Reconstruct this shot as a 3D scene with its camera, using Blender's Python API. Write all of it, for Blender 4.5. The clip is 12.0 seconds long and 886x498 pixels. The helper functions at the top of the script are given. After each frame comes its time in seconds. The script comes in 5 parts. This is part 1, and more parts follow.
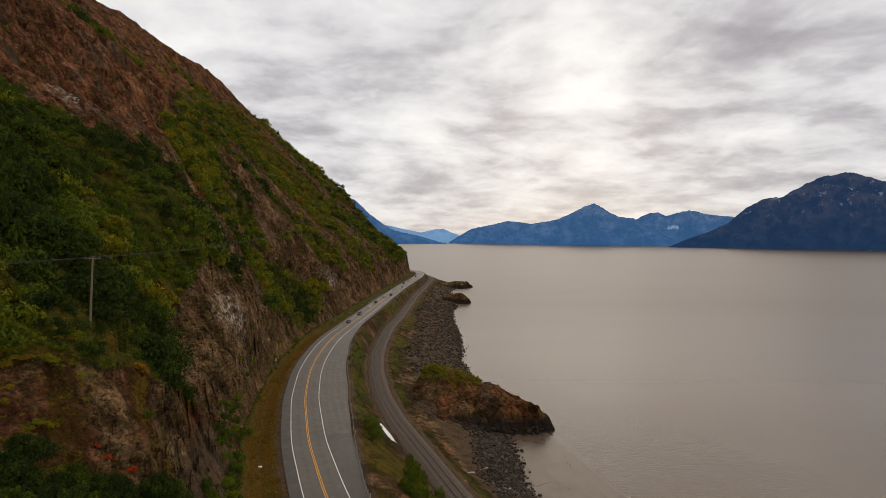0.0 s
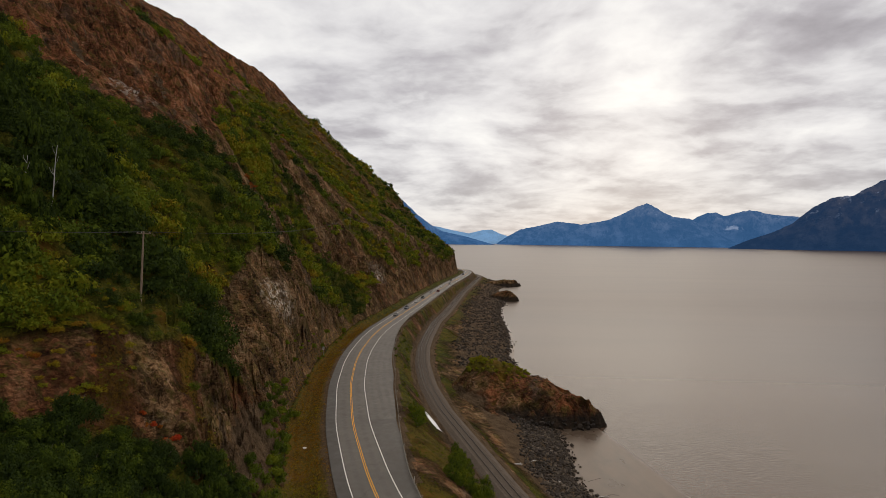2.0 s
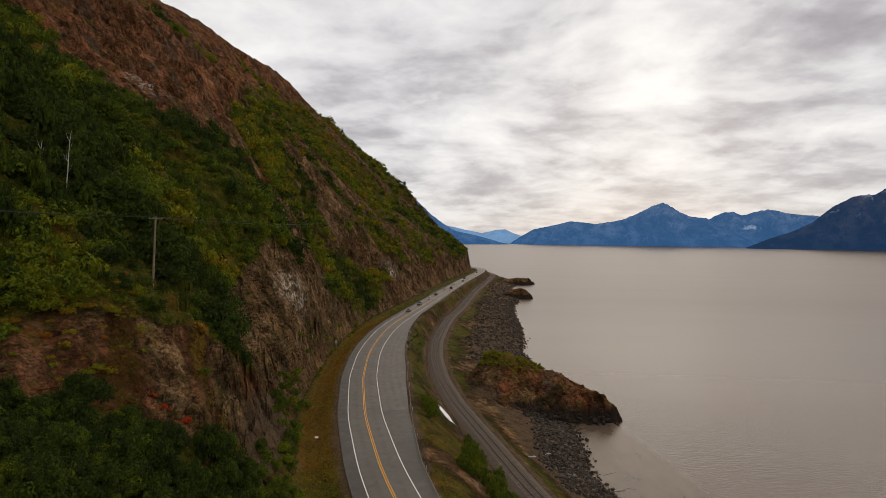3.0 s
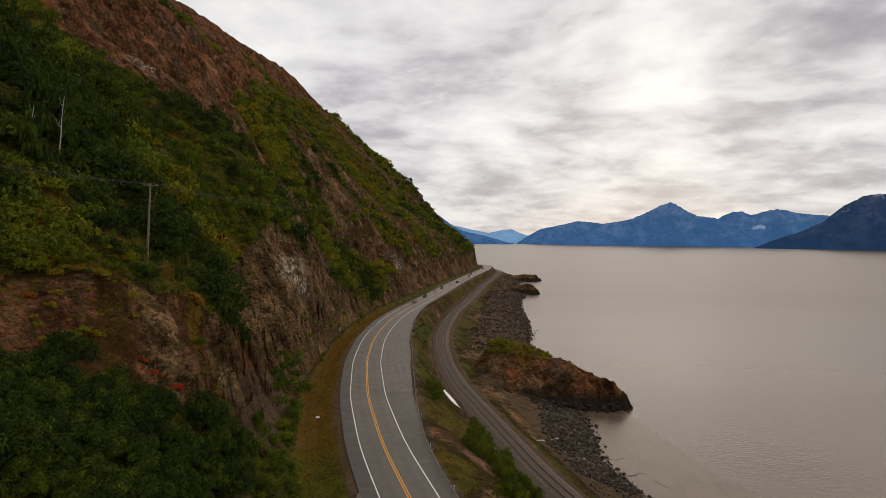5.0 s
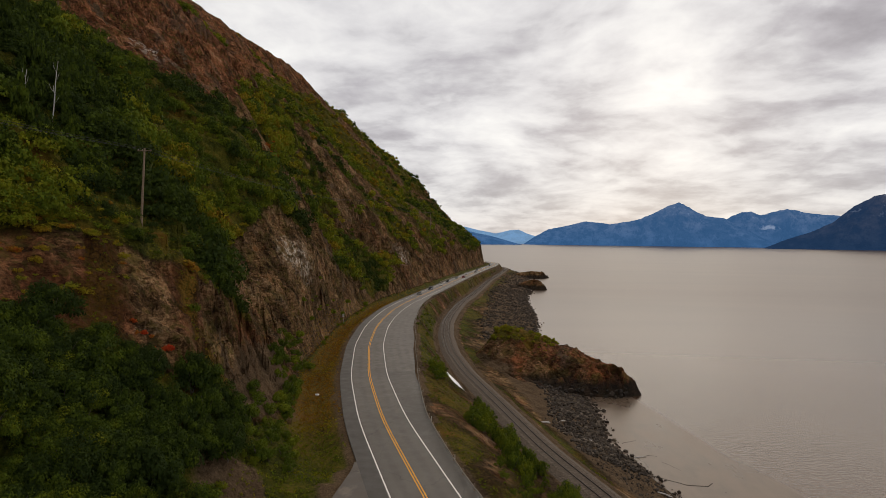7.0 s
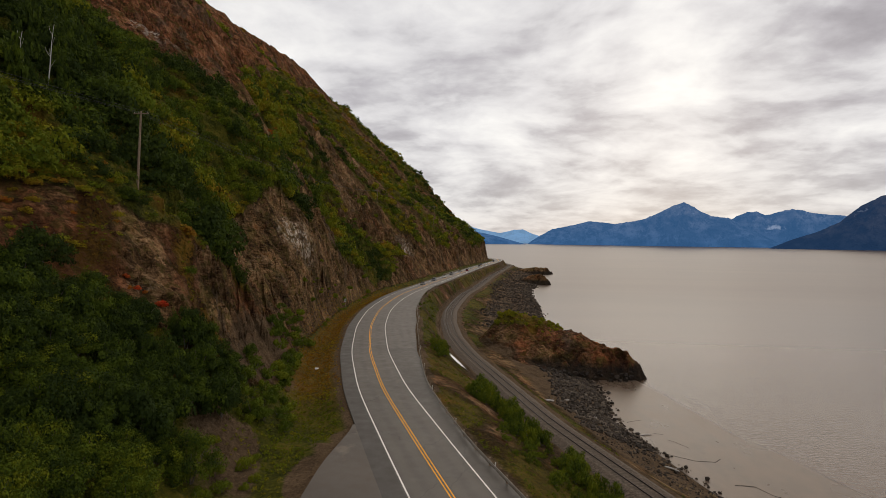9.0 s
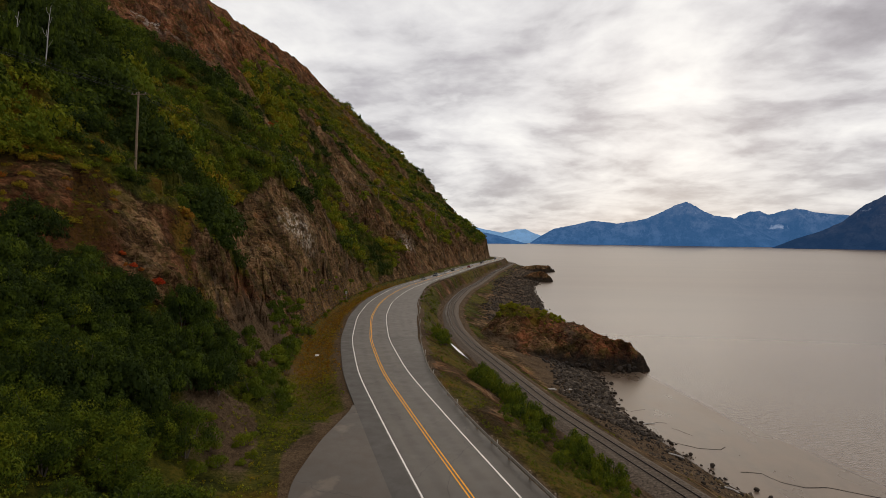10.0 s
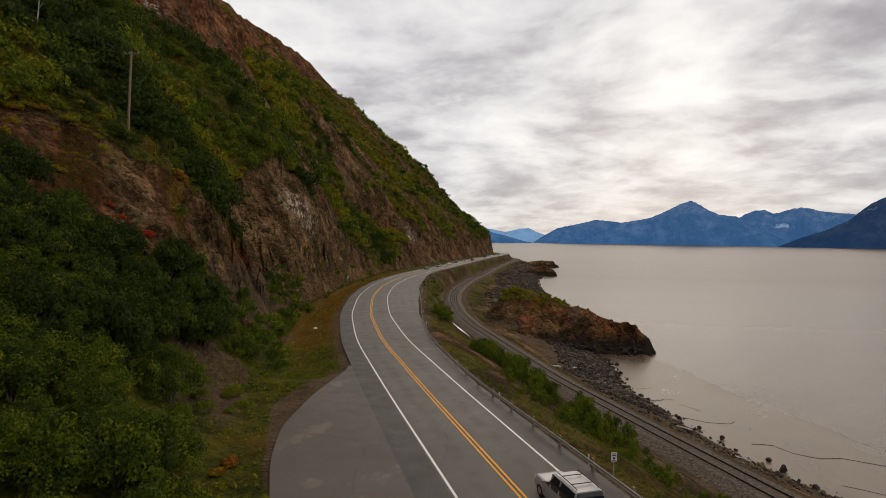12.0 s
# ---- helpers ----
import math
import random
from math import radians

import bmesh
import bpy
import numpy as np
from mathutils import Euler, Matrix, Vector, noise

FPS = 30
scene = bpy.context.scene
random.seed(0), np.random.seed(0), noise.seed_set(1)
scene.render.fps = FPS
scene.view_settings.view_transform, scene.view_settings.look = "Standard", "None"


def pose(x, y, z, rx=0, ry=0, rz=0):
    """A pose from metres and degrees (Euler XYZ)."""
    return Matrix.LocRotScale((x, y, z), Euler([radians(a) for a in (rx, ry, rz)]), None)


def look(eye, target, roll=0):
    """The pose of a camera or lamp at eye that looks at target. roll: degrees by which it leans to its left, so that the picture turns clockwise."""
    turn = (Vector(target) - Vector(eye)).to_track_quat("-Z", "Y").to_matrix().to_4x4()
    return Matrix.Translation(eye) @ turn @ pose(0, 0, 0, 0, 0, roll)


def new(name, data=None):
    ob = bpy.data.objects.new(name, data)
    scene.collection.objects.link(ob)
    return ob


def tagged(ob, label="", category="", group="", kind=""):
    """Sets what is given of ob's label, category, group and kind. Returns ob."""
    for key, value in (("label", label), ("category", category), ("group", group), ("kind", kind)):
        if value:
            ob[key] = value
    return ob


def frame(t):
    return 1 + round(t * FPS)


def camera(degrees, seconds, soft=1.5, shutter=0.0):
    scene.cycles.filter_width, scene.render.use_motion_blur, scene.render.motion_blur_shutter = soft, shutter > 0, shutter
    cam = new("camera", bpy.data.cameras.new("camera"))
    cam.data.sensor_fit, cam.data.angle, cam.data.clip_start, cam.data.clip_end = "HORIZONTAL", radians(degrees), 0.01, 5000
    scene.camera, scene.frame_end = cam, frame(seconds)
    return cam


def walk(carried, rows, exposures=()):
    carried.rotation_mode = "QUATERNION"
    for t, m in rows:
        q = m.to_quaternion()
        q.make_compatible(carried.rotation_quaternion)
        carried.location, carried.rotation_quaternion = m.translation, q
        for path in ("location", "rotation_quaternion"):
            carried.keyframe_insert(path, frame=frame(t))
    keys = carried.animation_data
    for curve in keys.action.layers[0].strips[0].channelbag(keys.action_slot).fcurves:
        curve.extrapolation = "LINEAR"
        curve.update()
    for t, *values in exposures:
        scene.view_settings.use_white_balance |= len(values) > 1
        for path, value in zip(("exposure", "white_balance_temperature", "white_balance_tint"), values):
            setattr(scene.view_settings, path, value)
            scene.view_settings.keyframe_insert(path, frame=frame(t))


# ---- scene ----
cam = camera(79.2, 12.0, soft=0.7)
# seconds, eye, direction of view, roll
PATH = [
    (0.0, (-0.313, 1.27, 59.434), (0.01718, 0.9997, -0.01736), 0.6),
    (0.5, (-0.224, 2.24, 58.494), (-0.00844, 0.99982, -0.01697), 0.6),
    (1.0, (-0.033, 2.898, 57.658), (-0.04956, 0.99863, -0.01681), 0.6),
    (1.5, (-0.0, 3.665, 56.577), (-0.06232, 0.99792, -0.0164), 0.7),
    (2.0, (-0.027, 4.477, 55.283), (-0.07181, 0.99729, -0.01596), 0.7),
    (2.5, (0.082, 5.178, 54.126), (-0.08639, 0.99614, -0.01586), 0.7),
    (3.0, (0.057, 5.747, 52.944), (-0.09694, 0.99516, -0.01634), 0.7),
    (5.0, (0.075, 9.14, 47.852), (-0.10907, 0.99391, -0.0156), 0.7),
    (5.5, (0.2, 9.848, 46.586), (-0.11111, 0.99369, -0.01523), 0.7),
    (6.0, (0.286, 10.551, 45.276), (-0.11326, 0.99345, -0.01508), 0.8),
    (6.5, (0.481, 11.237, 43.987), (-0.11761, 0.99295, -0.01473), 0.7),
    (7.0, (0.694, 11.785, 42.637), (-0.12212, 0.99242, -0.01371), 0.7),
    (9.0, (0.918, 13.522, 37.401), (-0.1295, 0.99149, -0.01346), 0.8),
    (9.5, (0.92, 14.038, 36.097), (-0.13144, 0.99123, -0.01379), 0.8),
    (10.0, (0.912, 14.568, 34.813), (-0.13296, 0.99103, -0.01379), 0.8),
    (10.5, (0.919, 15.096, 33.527), (-0.13464, 0.9908, -0.01394), 0.9),
    (11.0, (0.943, 15.612, 32.199), (-0.1363, 0.99056, -0.01459), 0.8),
    (11.5, (1.016, 16.213, 30.904), (-0.13794, 0.99033, -0.0147), 0.9),
    (12.0, (1.108, 16.862, 29.58), (-0.14001, 0.99005, -0.01425), 0.8),
]
walk(cam, [(t, look(e, (e[0] + d[0], e[1] + d[1], e[2] + d[2]), r)) for t, e, d, r in PATH])

# ---- world, sun, exposure ----
SUN_AZ, SUN_EL = radians(14.4), radians(14.8)
SUN_DIR = Vector((math.sin(SUN_AZ) * math.cos(SUN_EL), math.cos(SUN_AZ) * math.cos(SUN_EL), math.sin(SUN_EL)))
scene.view_settings.exposure = 0.0


class Nodes:
    """Short hand for building node trees."""

    def __init__(self, tree):
        self.tree = tree
        tree.nodes.clear()

    def add(self, kind, props=None, **inputs):
        n = self.tree.nodes.new(kind)
        for k, v in (props or {}).items():
            setattr(n, k, v)
        for k, v in inputs.items():
            self.plug(n, k.replace("_", " "), v)
        return n

    def plug(self, n, key, v):
        sock = n.inputs[int(key[1:])] if key[0] == "i" and key[1:].isdigit() else n.inputs[key]
        if isinstance(v, bpy.types.NodeSocket):
            self.tree.links.new(v, sock)
        else:
            sock.default_value = v

    def math(self, op, a, b=0.0, c=0.0):
        return self.add("ShaderNodeMath", {"operation": op}, i0=a, i1=b, i2=c).outputs[0]

    def vmath(self, op, a, b=(0, 0, 0)):
        n = self.add("ShaderNodeVectorMath", {"operation": op}, i0=a, i1=b)
        return n.outputs["Value"] if op in ("DOT_PRODUCT", "LENGTH") else n.outputs[0]

    def mix(self, f, a, b, blend="MIX"):
        n = self.add("ShaderNodeMix", {"data_type": "RGBA", "blend_type": blend, "clamp_factor": True})
        self.plug(n, "i0", f), self.plug(n, "i6", a), self.plug(n, "i7", b)
        return n.outputs[2]

    def noise(self, vec, scale, detail=5.0, rough=0.55, lac=2.0, dist=0.0):
        n = self.add("ShaderNodeTexNoise", {}, Scale=scale, Detail=detail, Roughness=rough, Lacunarity=lac, Distortion=dist)
        if vec is not None:
            self.plug(n, "Vector", vec)
        return n.outputs["Fac"]

    def ramp(self, f, stops, mode="LINEAR"):
        n = self.add("ShaderNodeValToRGB", {}, Fac=f)
        r = n.color_ramp
        r.interpolation = mode
        while len(r.elements) < len(stops):
            r.elements.new(0.5)
        for e, (p, c) in zip(r.elements, stops):
            e.position = p
            e.color = (*c, 1) if len(c) == 3 else c
        return n.outputs[0]

    def grey(self, f, lo, hi, out_lo=0.0, out_hi=1.0):
        n = self.add("ShaderNodeMapRange", {"clamp": True}, i0=f, i1=lo, i2=hi, i3=out_lo, i4=out_hi)
        return n.outputs[0]


# directions where the deck is thin (+) or heavy (-)
CLOUDS = [((0.252, 0.934, 0.258), 330, 0.15), ((0.12, 0.95, 0.26), 150, 0.045), ((0.51, 0.80, 0.31), 110, -0.012), ((0.116, 0.979, 0.166), 320, -0.055), ((0.41, 0.89, 0.185), 500, -0.045), ((-0.015, 0.991, 0.133), 400, -0.03), ((0.231, 0.967, 0.11), 400, -0.075), ((-0.108, 0.985, 0.136), 2500, 0.08)]


def build_world():
    w = bpy.data.worlds.new("overcast_sky")
    scene.world = w
    w.use_nodes = True
    k = Nodes(w.node_tree)
    vec = k.add("ShaderNodeTexCoord").outputs["Generated"]
    sky = k.add("ShaderNodeTexSky", {"sky_type": "NISHITA", "sun_disc": False, "sun_elevation": SUN_EL, "sun_rotation": SUN_AZ})
    # the cloud deck as a flat layer seen in perspective
    sep = k.add("ShaderNodeSeparateXYZ", {}, Vector=vec)
    up = k.math("MAXIMUM", sep.outputs[2], 0.0)
    den = k.math("ADD", up, 0.19)
    px, py = k.math("DIVIDE", sep.outputs[0], den), k.math("DIVIDE", sep.outputs[1], den)
    p = k.add("ShaderNodeCombineXYZ", {}, X=px, Y=py, Z=5.2).outputs[0]
    bend = k.add("ShaderNodeTexNoise", {}, Vector=p, Scale=0.8, Detail=4.0).outputs["Color"]
    p = k.vmath("ADD", p, k.vmath("MULTIPLY", bend, (0.5, 0.5, 0.0)))
    a = k.noise(p, 1.0, 5.0, 0.5)
    b = k.noise(k.vmath("ADD", p, (7.3, 2.1, 1.0)), 2.6, 8.0, 0.52)
    c = k.noise(k.vmath("ADD", p, (1.7, 9.4, 3.0)), 6.5, 7.0, 0.55)
    f = k.math("ADD", k.math("MULTIPLY", a, 0.36), k.math("ADD", k.math("MULTIPLY", b, 0.44), k.math("MULTIPLY", c, 0.20)))
    f = k.math("ADD", 0.505, k.math("MULTIPLY", k.math("SUBTRACT", f, 0.5), 1.15))
    # thin and heavy parts of the deck
    for way, power, amount in CLOUDS:
        lobe = k.math("POWER", k.math("MAXIMUM", k.vmath("DOT_PRODUCT", vec, tuple(Vector(way).normalized())), 0.0), power)
        f = k.math("ADD", f, k.math("MULTIPLY", lobe, amount))
    cloud = k.ramp(f, [(0.33, (0.40, 0.375, 0.40)), (0.37, (0.46, 0.435, 0.46)), (0.42, (0.56, 0.535, 0.56)), (0.46, (0.66, 0.64, 0.655)), (0.49, (0.75, 0.73, 0.74)), (0.53, (0.83, 0.81, 0.815)), (0.58, (0.93, 0.91, 0.90)), (0.66, (1.05, 1.03, 1.0))])
    # paler towards the horizon
    low = k.grey(up, 0.0, 0.15, 0.75, 0.0)
    cloud = k.mix(low, cloud, k.mix(k.grey(f, 0.44, 0.56), (0.50, 0.50, 0.53, 1), (0.72, 0.71, 0.725, 1)))
    # under the horizon: dull water colour, never seen
    cloud = k.mix(k.grey(sep.outputs[2], -0.02, 0.0, 1.0, 0.0), cloud, (0.25, 0.23, 0.22, 1))
    base = k.add("ShaderNodeBackground", {}, Color=sky.outputs[0], Strength=0.004)
    deck = k.add("ShaderNodeBackground", {}, Color=cloud, Strength=0.9)
    both = k.add("ShaderNodeAddShader", {}, i0=base.outputs[0], i1=deck.outputs[0])
    k.add("ShaderNodeOutputWorld", {}, Surface=both.outputs[0])


build_world()
sun_data = bpy.data.lights.new("sun", "SUN")
sun_data.energy, sun_data.angle, sun_data.color = 0.66, radians(70.0), (1.0, 0.78, 0.52)
sun = new("sun", sun_data)
sun.matrix_world = look(SUN_DIR * 400 + Vector((0, 0, 260)), (0, 0, 0))


# ---- materials ----
def material(name):
    m = bpy.data.materials.new(name)
    m.use_nodes = True
    k = Nodes(m.node_tree)
    k.bsdf = k.add("ShaderNodeBsdfPrincipled")
    k.out = k.add("ShaderNodeOutputMaterial", {}, Surface=k.bsdf.outputs[0])
    k.pos = k.add("ShaderNodeTexCoord").outputs["Object"]
    k.mat = m
    return k


def finish(k, color, rough=0.8, bump=None, dist=0.05, strength=0.6, metal=0.0, spec=0.3):
    k.plug(k.bsdf, "Base Color", color)
    k.plug(k.bsdf, "Roughness", rough)
    k.plug(k.bsdf, "Metallic", metal)
    k.plug(k.bsdf, "Specular IOR Level", spec)
    if bump is not None:
        n = k.add("ShaderNodeBump", {}, Height=bump, Distance=dist, Strength=strength)
        k.plug(k.bsdf, "Normal", n.outputs[0])
    return k.mat


def plain(name, color, rough=0.6, metal=0.0, var=0.25, scale=3.0, bump=0.01):
    k = material(name)
    n = k.noise(k.pos, scale, 6.0, 0.6)
    dark = tuple(c * (1 - var) for c in color) + (1,)
    light = tuple(min(1, c * (1 + var)) for c in color) + (1,)
    return finish(k, k.mix(k.grey(n, 0.3, 0.7), dark, light), rough, n, bump, 0.5, metal)


VEINS = [((-58.2, 156.0, 38.0), (0.13, 0.075, 0.085)), ((-115.0, 173.0, 103.0), (0.10, 0.10, 0.11)), ((-68.0, 340.0, 33.0), (0.08, 0.03, 0.10))]


def make_terrain_mat():
    k = material("hillside_rock_and_turf")
    P = k.pos
    zone = k.add("ShaderNodeAttribute", {"attribute_name": "zone"})
    zs = k.add("ShaderNodeSeparateColor", {}, Color=zone.outputs["Color"])
    veg, gravel, mud = zs.outputs[0], zs.outputs[1], zs.outputs[2]
    red = zone.outputs["Alpha"]
    big, mid, fine = k.noise(P, 0.045, 5, 0.6), k.noise(P, 0.33, 7, 0.62), k.noise(P, 2.8, 9, 0.72)
    # fractured blocks, stretched up the face
    bend = k.add("ShaderNodeTexNoise", {}, Vector=P, Scale=0.6, Detail=5.0).outputs["Color"]
    st = k.vmath("ADD", k.vmath("MULTIPLY", P, (1.0, 1.0, 0.75)), k.vmath("MULTIPLY", bend, (1.9, 1.9, 1.9)))
    streak = k.noise(k.vmath("MULTIPLY", P, (1.0, 1.0, 0.62)), 0.30, 8, 0.70)
    cells, cracks = [], []
    for scale, wide in ((0.42, 0.05), (1.25, 0.08)):
        v = k.add("ShaderNodeTexVoronoi", {}, Vector=st, Scale=scale)
        cells.append(k.add("ShaderNodeSeparateColor", {}, Color=v.outputs["Color"]).outputs[0])
        e = k.add("ShaderNodeTexVoronoi", {"feature": "DISTANCE_TO_EDGE"}, Vector=st, Scale=scale).outputs["Distance"]
        cracks.append(k.grey(e, 0.0, wide))
    crack = k.math("MULTIPLY", cracks[0], cracks[1])
    cell1, cell2 = cells
    # thin beds and broad planes of the face
    strata = k.noise(k.vmath("MULTIPLY", P, (0.6, 0.6, 2.6)), 0.8, 8, 0.72, 2.0, 0.3)
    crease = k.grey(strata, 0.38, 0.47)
    plane = k.noise(k.vmath("MULTIPLY", P, (1.0, 1.0, 0.4)), 0.10, 6, 0.6)
    rv = k.math("ADD", k.math("ADD", k.math("MULTIPLY", streak, 0.30), k.math("MULTIPLY", plane, 0.24)), k.math("ADD", k.math("MULTIPLY", strata, 0.20), k.math("MULTIPLY", fine, 0.26)))
    face = k.vmath("ADD", k.vmath("MULTIPLY", P, (1.0, 1.0, 0.42)), k.vmath("MULTIPLY", bend, (3.2, 3.2, 3.2)))
    cell0 = k.add("ShaderNodeSeparateColor", {}, Color=k.add("ShaderNodeTexVoronoi", {}, Vector=face, Scale=0.2).outputs["Color"]).outputs[0]
    facet = k.math("ADD", k.math("MULTIPLY", cell0, 0.45), k.math("ADD", k.math("MULTIPLY", cell1, 0.33), k.math("MULTIPLY", cell2, 0.22)))
    rock = k.ramp(rv, [(0.43, (0.020, 0.011, 0.005)), (0.475, (0.074, 0.041, 0.017)), (0.51, (0.155, 0.088, 0.040)), (0.545, (0.238, 0.144, 0.073)), (0.60, (0.35, 0.255, 0.165))])
    # the crag breaks upright
    rvr = k.math("ADD", k.math("MULTIPLY", k.noise(k.vmath("MULTIPLY", P, (1.0, 1.0, 0.32)), 0.55, 8, 0.68), 0.40), k.math("ADD", k.math("MULTIPLY", plane, 0.28), k.math("MULTIPLY", fine, 0.32)))
    redrock = k.ramp(rvr, [(0.42, (0.020, 0.009, 0.005)), (0.47, (0.080, 0.032, 0.015)), (0.515, (0.180, 0.071, 0.032)), (0.56, (0.270, 0.114, 0.056)), (0.62, (0.37, 0.21, 0.125))])
    rf = k.math("ADD", red, k.grey(big, 0.53, 0.68, 0.0, 0.5))
    # rust-orange and grey runs down the red rock
    run = k.noise(k.vmath("MULTIPLY", P, (1.0, 1.0, 0.3)), 0.09, 6, 0.62)
    redrock = k.mix(k.grey(run, 0.53, 0.66, 0.0, 0.55), redrock, (0.27, 0.090, 0.034, 1))
    redrock = k.mix(k.grey(run, 0.36, 0.46, 0.6, 0.0), redrock, (0.115, 0.084, 0.060, 1))
    rock = k.mix(k.math("MINIMUM", rf, 1.0), rock, redrock)
    rock = k.mix(k.math("MULTIPLY", k.grey(mid, 0.58, 0.68), 0.5), rock, (0.17, 0.062, 0.016, 1))
    # lichen, moss and a pale shattered vein
    rock = k.mix(k.math("MULTIPLY", k.grey(k.noise(P, 0.2, 3), 0.60, 0.66), k.grey(fine, 0.50, 0.60, 0.0, 0.5)), rock, (0.26, 0.21, 0.15, 1))
    moss = k.math("MAXIMUM", k.grey(k.noise(P, 0.9, 5), 0.53, 0.61), k.grey(k.noise(P, 0.16, 6, 0.65), 0.54, 0.62))
    rock = k.mix(k.math("MULTIPLY", moss, 0.62), rock, (0.075, 0.062, 0.014, 1))
    for place, size in VEINS:
        vein = k.vmath("LENGTH", k.vmath("MULTIPLY", k.vmath("SUBTRACT", P, place), size))
        vein = k.math("MULTIPLY", k.grey(k.math("ADD", vein, k.math("MULTIPLY", fine, 0.9)), 0.75, 1.35, 1.0, 0.0), k.math("MULTIPLY", k.grey(cell2, 0.40, 0.56, 0.12, 0.9), k.grey(k.noise(P, 0.5, 4, 0.7), 0.44, 0.54)))
        rock = k.mix(vein, rock, (0.50, 0.44, 0.37, 1))
    # shade in creases and cracks, multiplied into the rock colour
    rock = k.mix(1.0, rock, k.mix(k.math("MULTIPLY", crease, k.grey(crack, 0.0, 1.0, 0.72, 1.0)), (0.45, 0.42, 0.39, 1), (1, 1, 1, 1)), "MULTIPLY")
    # block faces shaded by colour, some darker and some lighter
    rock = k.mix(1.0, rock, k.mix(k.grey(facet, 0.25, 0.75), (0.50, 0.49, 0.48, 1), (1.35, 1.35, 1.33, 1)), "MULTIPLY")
    low = k.grey(k.math("ADD", k.add("ShaderNodeSeparateXYZ", {}, Vector=P).outputs[2], k.math("MULTIPLY", mid, 2.0)), 4.2, 6.2, 0.85, 0.0)
    rock = k.mix(low, rock, (0.018, 0.016, 0.014, 1))
    turf = k.ramp(k.math("ADD", k.math("MULTIPLY", mid, 0.5), k.math("MULTIPLY", fine, 0.5)), [(0.38, (0.010, 0.012, 0.002)), (0.46, (0.032, 0.036, 0.004)), (0.54, (0.070, 0.066, 0.008)), (0.64, (0.13, 0.092, 0.015))])
    turf = k.mix(k.math("MULTIPLY", k.grey(k.noise(P, 0.10, 4), 0.57, 0.68), 0.5), turf, (0.16, 0.070, 0.012, 1))
    turf = k.mix(k.math("MULTIPLY", red, k.grey(fine, 0.40, 0.58, 0.15, 0.85)), turf, (0.15, 0.068, 0.011, 1))
    edge = k.grey(k.math("ADD", veg, k.math("MULTIPLY", k.math("SUBTRACT", fine, 0.5), 1.1)), 0.35, 0.65)
    col = k.mix(edge, rock, turf)
    stones = k.add("ShaderNodeTexVoronoi", {}, Vector=P, Scale=14.0)
    gcol = k.ramp(k.math("ADD", k.math("MULTIPLY", fine, 0.6), k.math("MULTIPLY", mid, 0.4)), [(0.32, (0.034, 0.022, 0.012)), (0.5, (0.094, 0.063, 0.037)), (0.68, (0.175, 0.124, 0.078))])
    gcol = k.mix(1.0, gcol, k.mix(k.add("ShaderNodeSeparateColor", {}, Color=stones.outputs["Color"]).outputs[0], (0.62, 0.60, 0.56, 1), (1.4, 1.37, 1.32, 1)), "MULTIPLY")
    col = k.mix(k.grey(k.math("ADD", gravel, k.math("MULTIPLY", k.math("SUBTRACT", fine, 0.5), 0.8)), 0.35, 0.65), col, gcol)
    wet = k.noise(k.vmath("MULTIPLY", P, (1.0, 0.45, 1.0)), 0.16, 5, 0.5)
    mcol = k.ramp(wet, [(0.40, (0.095, 0.067, 0.046)), (0.50, (0.128, 0.092, 0.064)), (0.60, (0.152, 0.111, 0.079))])
    mm = k.grey(mud, 0.4, 0.6)
    col = k.mix(mm, col, mcol)
    rough = k.math("SUBTRACT", 0.92, k.math("MULTIPLY", mm, k.grey(wet, 0.36, 0.64, 0.66, 0.56)))
    h = k.math("ADD", k.math("MULTIPLY", mid, 0.35), k.math("ADD", k.math("MULTIPLY", k.math("MULTIPLY", facet, 1.1), k.math("SUBTRACT", 1.0, edge)), k.math("MULTIPLY", fine, 0.26)))
    h = k.math("ADD", h, k.math("MULTIPLY", k.math("MULTIPLY", strata, 0.3), k.math("SUBTRACT", 1.0, edge)))
    h = k.math("MULTIPLY", h, k.grey(mm, 0.0, 1.0, 1.0, 0.004))
    return finish(k, col, rough, h, 1.3, 0.9, 0.0, k.grey(mm, 0.0, 1.0, 0.06, 0.3))


